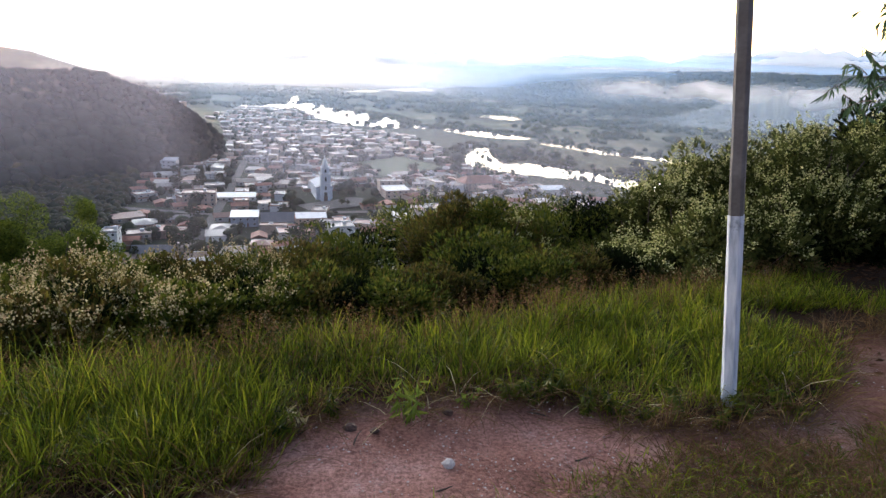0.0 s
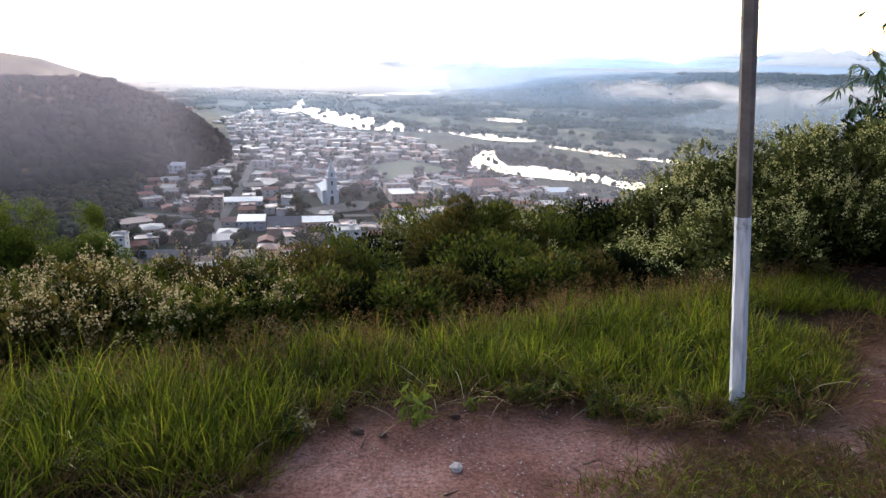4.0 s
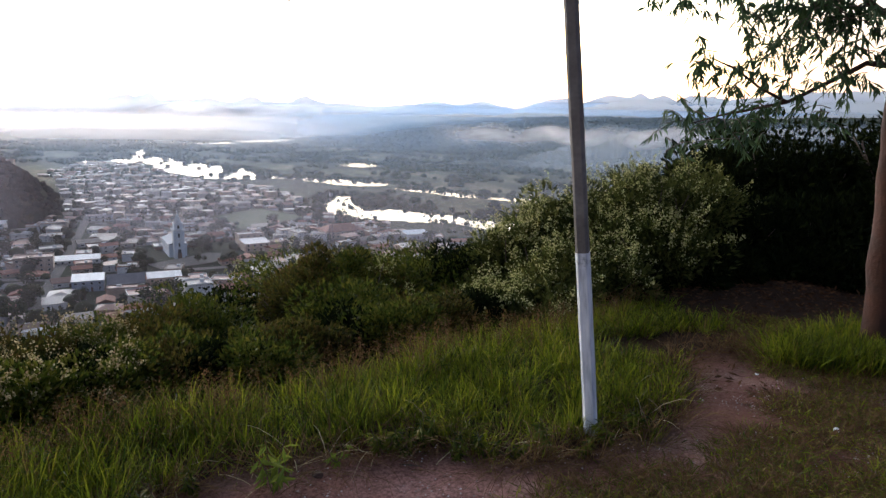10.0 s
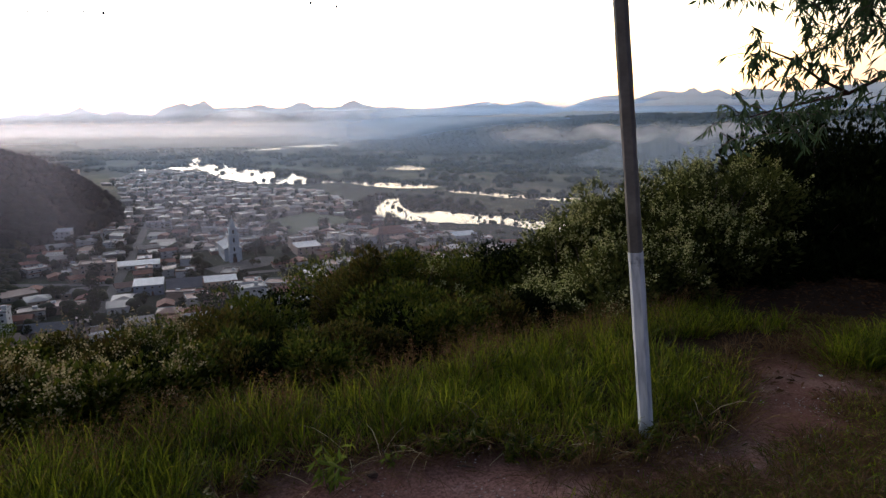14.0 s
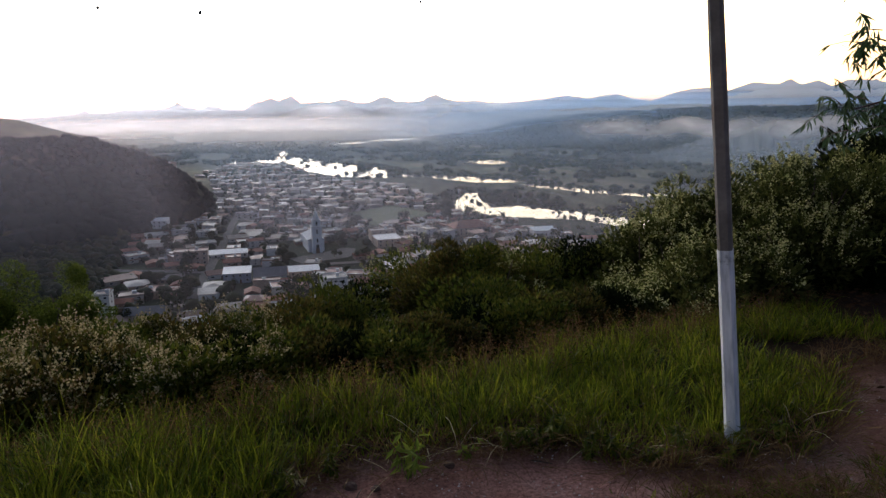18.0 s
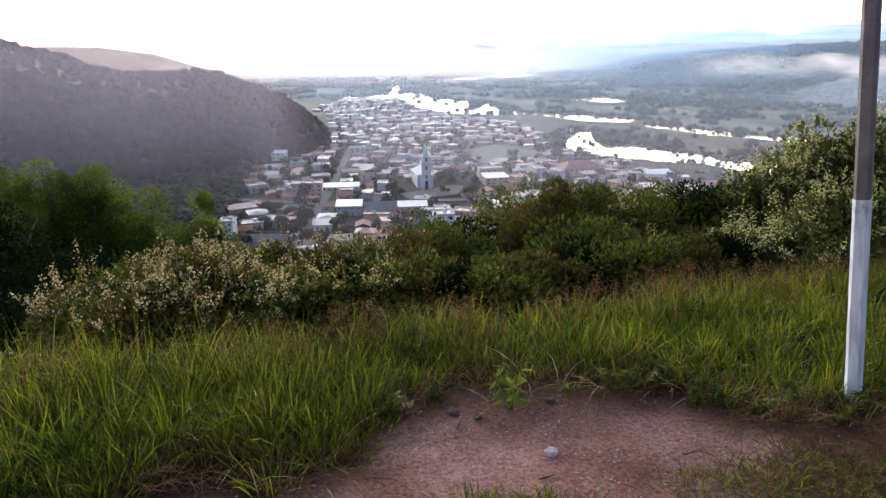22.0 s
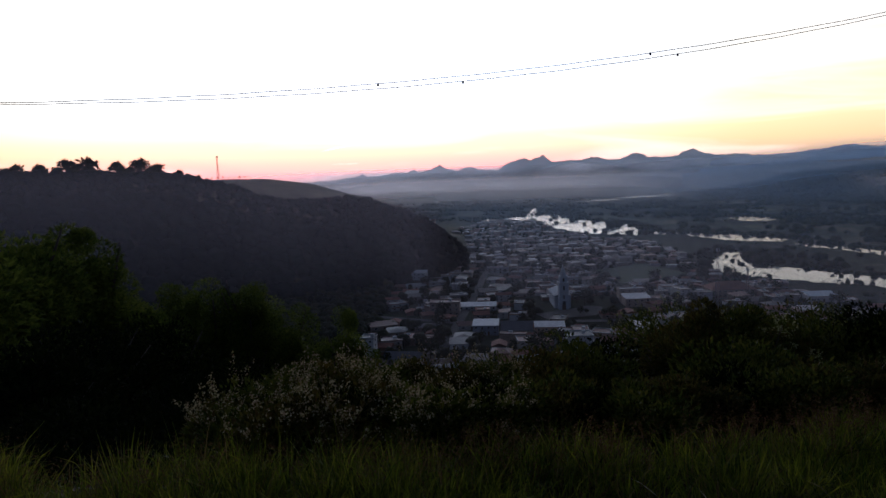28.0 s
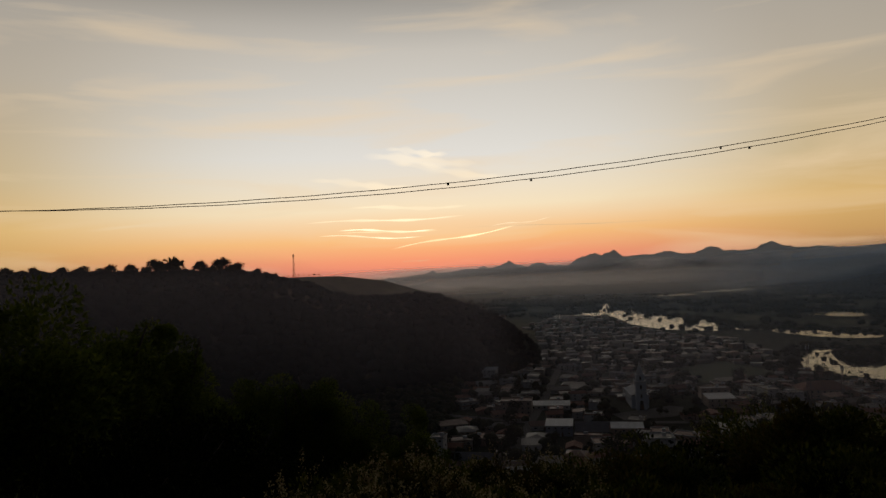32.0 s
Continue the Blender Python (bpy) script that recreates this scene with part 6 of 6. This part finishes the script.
# ---- lattice masts ----
def lattice_mast(x, y, tall, half, label, z=None):
    thing = base_of("radio_mast", x, y, (land_at(x, y) if z is None else z) - 0.2)
    for sx, sy in ((-1, -1), (1, -1), (1, 1), (-1, 1)):
        v, f = tube([(sx * half, sy * half, 0), (sx * half * 0.3, sy * half * 0.3, tall)], [0.16, 0.10], 5)
        part("leg", mesh_of("leg", v, f), STEEL, thing)
    bars, n = [], int(tall / 2.6)
    for i in range(n):
        z0, z1 = tall * i / n, tall * (i + 1) / n
        h0, h1 = half * (1 - 0.7 * i / n), half * (1 - 0.7 * (i + 1) / n)
        for (ax, ay), (bx, by) in (((-1, -1), (1, -1)), ((1, -1), (1, 1)), ((1, 1), (-1, 1)), ((-1, 1), (-1, -1))):
            bars.append(([(ax * h0, ay * h0, z0), (bx * h1, by * h1, z1)], [0.07, 0.07]))
            bars.append(([(ax * h1, ay * h1, z1), (bx * h1, by * h1, z1)], [0.06, 0.06]))
    part("bracing", tubes("bracing", bars, 4), STEEL, thing)
    for k in range(3):
        a = radians(120 * k)
        bm = boxes((-0.35, 0.35, -0.15, 0.15, -1.3, 1.3))
        p = part("antenna", bm, TRIM, thing)
        p.matrix_basis = pose(math.cos(a) * half * 0.8, math.sin(a) * half * 0.8, tall - 1.8, 0, 0, 120 * k + 90)
    return tagged(thing, label, "mast")


lattice_mast(42, 498, 38, 1.4, "slim red and grey lattice radio mast in town")
lattice_mast(62, 505, 24, 1.1, "short lattice mast beside the red-roofed hall")
p = at(35.45, 975)
lattice_mast(p.x, p.y, 32, 1.5, "slim lattice mast on the open ridge")


# ---- trees of the valley ----
def valley_tree(tall, wide, flat, seed, label, leaves=260):
    rnd = random.Random(seed)
    thing = base_of("tree", 0, 0, 0)
    pos, way = crown_points(leaves, (0, 0, tall * 0.62), (wide * 0.75, wide * 0.75, tall * flat), 16, wide * 0.36)
    part("crown", leaf_mesh("crown", pos, way + rng.normal(size=way.shape) * 0.6, wide * 0.30, wide * 0.2), LEAF_FAR, thing)
    bars = [(wavy((0, 0, -0.5), (0, 0, tall * 0.62), 4, 0.5, rnd), [0.05 * wide * (1 - 0.15 * i) + 0.08 for i in range(5)])]
    for k in range(4):
        a = rnd.uniform(0, 6.28)
        bars.append((wavy((0, 0, tall * 0.35), (math.cos(a) * wide * 0.6, math.sin(a) * wide * 0.6, tall * 0.68), 3, 0.3, rnd), [0.12, 0.09, 0.07, 0.05]))
    part("trunk", tubes("trunk", bars, 5), TRUNK_FAR, thing)
    return tagged(thing, label, "tree", "trees of the valley")


ROUND = "rounded dark-green tree between the houses"
TREES = [valley_tree(8, 3.6, 0.34, 1, ROUND), valley_tree(9.5, 4.2, 0.32, 2, ROUND), valley_tree(6.5, 3.0, 0.36, 3, ROUND), valley_tree(11, 4.6, 0.33, 4, ROUND)]
CREST = [valley_tree(11, 5.0, 0.24, 5, "tall spreading tree dark against the sky", 420), valley_tree(9, 4.2, 0.26, 6, "spreading tree dark against the sky", 380), valley_tree(13, 5.2, 0.3, 7, "tall rounded tree dark against the sky", 460), valley_tree(8, 4.6, 0.2, 8, "low flat-topped tree dark against the sky", 320)]


def plant(protos, places, group, first):
    for i, (x, y, s) in enumerate(places):
        q = protos[i % len(protos)]
        m = pose(x, y, land_at(x, y), 0, 0, i * 77) @ Matrix.Diagonal((s, s, s, 1))
        if i < len(protos):
            q.matrix_basis = m
            ob = q
        else:
            ob = copy_thing(q, m)
        ob["group"] = group


rnd = random.Random(3)
spread = [(x, y, rnd.choice((0.5, 0.65, 0.8, 0.95, 1.15))) for x, y in green_lots if math.hypot(x, y) < 640]
spread += [(-52 + rnd.uniform(-4, 12), 478 + rnd.uniform(-6, 10), 1.0) for _ in range(5)] + [(-116 + rnd.uniform(-8, 8), 352 + rnd.uniform(-6, 6), 1.0) for _ in range(4)]
spread += [(-38 + rnd.uniform(-10, 14), 440 + rnd.uniform(-8, 6), 0.8) for _ in range(5)]
spread += [(-50 + rnd.uniform(-6, 6), 640 + rnd.uniform(-8, 20), 0.9) for _ in range(5)] + [(35 + rnd.uniform(-6, 10), 600 + rnd.uniform(-16, 20), 0.9) for _ in range(8)]
plant(TREES, spread[:230], "trees of the town", 0)
crest = []
TOPS = ([35.5, 37.3, 39.2, 40.7, 41.5, 42.7, 43.5, 44.2, 45.4, 47.0, 48.5, 49.9, 50.3, 51.6, 53.1, 54.7, 56.3, 60], [0.45, 0.6, 1.3, 1.92, 1.92, 1.75, 1.3, 2.2, 2.25, 1.72, 1.6, 1.8, 1.3, 1.88, 1.4, 1.9, 1.8, 1.8])
for k in range(54):
    az = 36.9 + k * 0.4 + rnd.uniform(-0.25, 0.25)
    rad = float(np.interp(az, *WOOD_R)) + rnd.uniform(-6, 10)
    p = at(az, rad)
    want = 1.6 + rad * math.tan(radians(float(np.interp(az, *TOPS)) * rnd.uniform(0.9, 1.03))) - land_at(p.x, p.y)
    crest.append((p.x, p.y, max(0.4, want / (1.05 * (11, 9, 13, 8)[k % 4]))))
for k in range(9):
    p = at(33.4 + 0.42 * k, 985)
    crest.append((p.x, p.y, rnd.uniform(0.3, 0.5)))
plant(CREST, crest, "trees on the ridge", 0)
CREST_AZ, CREST_SCRUB = rng.uniform(36.3, 60, 420), []


def crowd(name, places, label, squash=0.8, mat=LEAF_FAR, rough=0.13):
    """Many distant crowns as lumpy closed shapes with loose leaf sprays, joined."""
    bm = bmesh.new()
    bmesh.ops.create_icosphere(bm, subdivisions=2, radius=1.0)
    unit = np.array([v.co[:] for v in bm.verts])
    tri = np.array([[v.index for v in f.verts] for f in bm.faces])
    bm.free()
    pl = np.array(places, float)
    n = len(pl)
    v = unit[None] * (1 + rng.normal(size=(n, len(unit), 1)) * rough) * pl[:, None, 3:4] * np.array([1, 1, squash])
    v = v + np.stack([pl[:, 0], pl[:, 1], pl[:, 2] + pl[:, 3] * squash * 0.55], -1)[:, None]
    f = tri[None] + np.arange(n)[:, None, None] * len(unit)
    return tagged(part(name, mesh_of(name, v.reshape(-1, 3), f.reshape(-1, 3), True), mat), label, "trees", kind="stuff")


def scatter_polar(n, az0, az1, r0, r1, keep):
    az, r = rng.uniform(az0, az1, n), np.sqrt(rng.uniform(r0**2, r1**2, n))
    a = np.radians(az)
    x, y = -r * np.sin(a), r * np.cos(a)
    z = land(x, y)
    ok = keep(x, y, z, az, r)
    return x[ok], y[ok], z[ok]


# scrub that joins the trees of the crest
for az in CREST_AZ:
    p = at(float(az), float(np.interp(az, *WOOD_R)) + rng.uniform(-8, 8))
    CREST_SCRUB.append((p.x, p.y, land_at(p.x, p.y) + rng.uniform(-0.5, 1.0), rng.uniform(1.8, 4.6) * float(np.interp(az, [36.3, 39, 60], [0.4, 1, 1]))))
crowd("crest_scrub", CREST_SCRUB, "low scrub along the crest of the ridge", 0.9, LEAF_HILL)
# woods on the spur
x, y, z = scatter_polar(8000, 14.8, 64, 380, 700, lambda x, y, z, az, r: (z > FLOOR + 3) & (r < np.interp(az, *WOOD_R) + 12))
crowd("hill_woods", np.stack([x, y, z - 1.0, rng.uniform(3.6, 8.0, len(x)) * np.where(np.hypot(x, y) > np.interp(np.degrees(np.arctan2(-x, y)), *WOOD_R) - 45, 0.55, 1.0)], -1), "dense dark woods covering the spur of the hill", 0.95, LEAF_HILL)
# the wooded foot of the spur beside the first houses
x, y, z = scatter_polar(2600, 17, 40, 300, 600, lambda x, y, z, az, r: (x < np.interp(y, [300, 340, 420, 470, 530, 600], [-165, -163, -173, -195, -212, -225])) & (z < FLOOR + 12) & (np.hypot(x + 204, y - 553) > 20))
crowd("foot_woods", np.stack([x, y, z - 0.5, rng.uniform(2.2, 4.2, len(x))], -1), "dark woods at the foot of the hill by the town", 0.95)
# own slope, far below the brow
x, y, z = scatter_polar(1400, -20, 60, 40, 260, lambda x, y, z, az, r: z < -12)
crowd("slope_woods", np.stack([x, y, z - 0.5, rng.uniform(1.4, 2.6, len(x))], -1), "scrub and low trees on the steep slope below", 0.9)


def near_water(x, y, pad):
    """True where a place lies in, or within pad of, the river."""
    hit = np.zeros(len(x), bool)
    for line in WATERS:
        for (x0, y0, w0), (x1, y1, w1) in zip(line, line[1:]):
            dx, dy = x1 - x0, y1 - y0
            u = np.clip(((x - x0) * dx + (y - y0) * dy) / (dx * dx + dy * dy), 0, 1)
            hit |= np.hypot(x - x0 - u * dx, y - y0 - u * dy) < w0 + (w1 - w0) * u + pad
    return hit


def before_water(x, y, tall):
    """True where a tree of that height would stand between the hilltop and the river."""
    hit = np.zeros(len(x), bool)
    for share in (0.35, 0.7, 1.0):
        k = (1.6 - FLOOR) / (1.6 - FLOOR - tall * share)
        hit |= near_water(x * k, y * k, -1.0)
    return hit


def riverside(x, y, z, az, r):
    return near_water(x, y, 30) & ~near_water(x, y, -2) & (z < FLOOR + 4) & (~before_water(x, y, 6.0) | (rng.random(len(x)) < 0.05))


x, y, z = scatter_polar(17000, -40, 20, 440, 1500, riverside)
crowd("riverside_trees", np.stack([x, y, z, rng.uniform(1.2, 3.8, len(x)) * np.clip(np.hypot(x, y) / 900, 0.75, 1.2)], -1), "dark trees crowding the river banks", 0.85)


def flat_scrub(x, y, z, az, r):
    clump = fbm(x, y, 190, 3, 0.6) > 0.05
    return ~near_water(x, y, 6) & ~before_water(x, y, 9.0) & (z < FLOOR + 40) & clump & ~((x < 40) & (y < 1270) & (az < 30) & (x > -420)) & (r < 2100)


x, y, z = scatter_polar(17000, -50, 32, 620, 2100, flat_scrub)
crowd("field_trees", np.stack([x, y, z, rng.uniform(2.5, 6.5, len(x))], -1), "scattered trees and hedges across the plain", 0.8)
x, y, z = scatter_polar(15000, -60, -4, 1000, 2300, lambda x, y, z, az, r: (z > FLOOR + 4) & (fbm(x, y, 260, 3, 2.0) > -0.45))
crowd("far_bank_woods", np.stack([x, y, z, rng.uniform(5, 10, len(x))], -1), "woods on the hills across the river", 0.8)
far_green = [(x + rnd.uniform(-3, 3), y + rnd.uniform(-3, 3), land_at(x, y), rnd.uniform(2.4, 4.6)) for x, y in green_lots if math.hypot(x, y) >= 640]
far_green += [(x + rnd.uniform(5, 9), y + rnd.uniform(-6, 6), land_at(x, y), rnd.uniform(2.0, 4.6)) for r, x, y, a, b, k in spots if b > 0.1]
tops = np.array(far_green)
far_green = tops[~before_water(tops[:, 0], tops[:, 1], 6.0)]
crowd("garden_trees", far_green, "small garden trees between the houses", 0.95)

# rocks and wooded islets in the river
n = 340
pick = rng.integers(0, 4, n)
rocks, islets = [], []
for i in range(n):
    line = WATERS[(1, 1, 2, 3)[pick[i]]]
    k = rng.integers(1, len(line) - 1)
    (x0, y0, w0), (x1, y1, w1) = line[k - 1], line[k]
    u, s = rng.random(), rng.uniform(-0.85, 0.85)
    d = math.hypot(x1 - x0, y1 - y0)
    w = w0 + (w1 - w0) * u
    px, py = x0 + (x1 - x0) * u - (y1 - y0) / d * w * s, y0 + (y1 - y0) * u + (x1 - x0) / d * w * s
    (islets if i % 4 == 0 else rocks).append((px, py, FLOOR + 0.9, rng.uniform(1.6, 5.0) * (1.0 if pick[i] < 2 else 0.45) if i % 4 == 0 else rng.uniform(0.8, 2.6) * (1.0 if pick[i] < 2 else 0.7)))
crowd("river_rocks", rocks, "dark rocks standing in the shallow river", 0.35, ROCK)
crowd("islet_trees", islets + [(-65, 1108, FLOOR + 0.9, 9.0), (-56, 1112, FLOOR + 0.9, 6.0)], "bushes growing on river islets", 0.75)


# ---- overhead cables ----
def build_cables():
    for c2, c1, c0, knots in ((0.001838, 0.13681, 9.2248, (-17.0, -0.2)), (0.002117, 0.14009, 8.8753, (1.6, -12.0))):
        thing = base_of("overhead_cable", 0, 0, 0)
        sag = lambda x: c0 + c1 * x + c2 * x * x + 0.012 * math.sin(x * 1.3)
        pts = [(-60 + i * 1.0, 50 + 0.5 * (-60 + i * 1.0), sag(-60 + i * 1.0)) for i in range(90)]
        v, f = tube(pts, [0.027] * len(pts), 6)
        part("strand", mesh_of("strand", v, f, True), CABLE, thing)
        for x in knots:
            bm = boxes((-0.07, 0.07, -0.04, 0.04, -0.16, 0.03))
            part("clamp", bm, CABLE, thing).matrix_basis = pose(x, 50 + 0.5 * x, sag(x))
        tagged(thing, "thin black overhead cable sagging across the sky", "cable", "overhead cables")


build_cables()


# ---- bright streak of cloud over the glow ----
def cloud_streak(az0, el0, az1, el1, thick, label, strength=11.0, wave=0.12, cover=0.85, tint=(1.0, 0.74, 0.42)):
    m, t, b = tree_of("lit_cloud")
    t.nodes.remove(b)
    em, tr, mx = t.nodes.new("ShaderNodeEmission"), t.nodes.new("ShaderNodeBsdfTransparent"), t.nodes.new("ShaderNodeMixShader")
    em.inputs[0].default_value, em.inputs[1].default_value = (*tint, 1), strength
    at_edge = t.nodes.new("ShaderNodeAttribute")
    at_edge.attribute_name = "thin"
    link(t, at_edge.outputs["Fac"], mx.inputs[0])
    link(t, tr.outputs[0], mx.inputs[1])
    link(t, em.outputs[0], mx.inputs[2])
    link(t, mx.outputs[0], t.nodes["Material Output"].inputs[0])
    R, verts, thin, n = 4900, [], [], 60
    for i in range(n + 1):
        u = i / n
        az, el = az0 + (az1 - az0) * u, el0 + (el1 - el0) * u + wave * math.sin(u * 7.0)
        w = thick * math.sin(math.pi * min(1, u * 0.94 + 0.03)) ** 0.7 * (0.75 + 0.25 * math.sin(u * 23))
        for s in (-1, -0.35, 0.35, 1):
            verts.append(tuple(at(az, R, 1.6 + R * math.tan(radians(el + w * s)))))
            thin.append((0.0 if abs(s) == 1 else cover * (0.75 + 0.25 * math.sin(u * 8 + az0))) * min(1.0, 6 * u, 6 * (1 - u)))
    faces = [(i * 4 + k, i * 4 + k + 1, i * 4 + k + 5, i * 4 + k + 4) for i in range(n) for k in range(3)]
    me = mesh_of("cloud_streak", verts, faces, True)
    me.attributes.new("thin", "FLOAT", "POINT").data.foreach_set("value", np.array(thin, np.float32))
    tagged(part("cloud_streak", me, m), label, "cloud", kind="stuff")


cloud_streak(27.4, 2.0, 16.3, 3.6, 0.12, "narrow sunlit streak of cloud above the horizon", 16.0)
cloud_streak(31.8, 3.55, 23.0, 3.45, 0.12, "thin sunlit streak of cloud", 11.0, 0.05)
cloud_streak(26.5, 0.95, 24.0, 1.0, 0.05, "thin sunlit streak of cloud", 7.0, 0.02)
cloud_streak(22.0, 3.6, 3.5, 3.3, 0.05, "thin sunlit streak of cloud", 6.0, 0.06)
for az0, el0, az1, el1, thick, strength, cover in ((34.5, 4.45, 20.6, 4.6, 0.16, 14, 0.6), (31.8, 3.75, 23.4, 3.5, 0.13, 17.0, 0.85), (33.4, 3.35, 24.4, 2.95, 0.10, 15, 0.8), (31.0, 5.6, 20.5, 5.4, 0.25, 12, 0.4),
                                                  (29.6, 9.9, 19.6, 8.9, 0.75, 12.5, 0.32), (27.4, 9.3, 16.8, 7.5, 0.55, 11.5, 0.28), (34.0, 8.0, 24.8, 7.1, 0.5, 12, 0.32), (27.5, 10.4, 22.0, 9.8, 0.45, 13, 0.35), (19.0, 3.55, 13.6, 4.1, 0.07, 12, 0.5), (51.0, 4.2, 34.0, 5.5, 0.35, 8.0, 0.3)):
    cloud_streak(az0, el0, az1, el1, thick, "soft cream streak of dawn cloud", strength, 0.1, cover, (1.0, 0.82, 0.55))
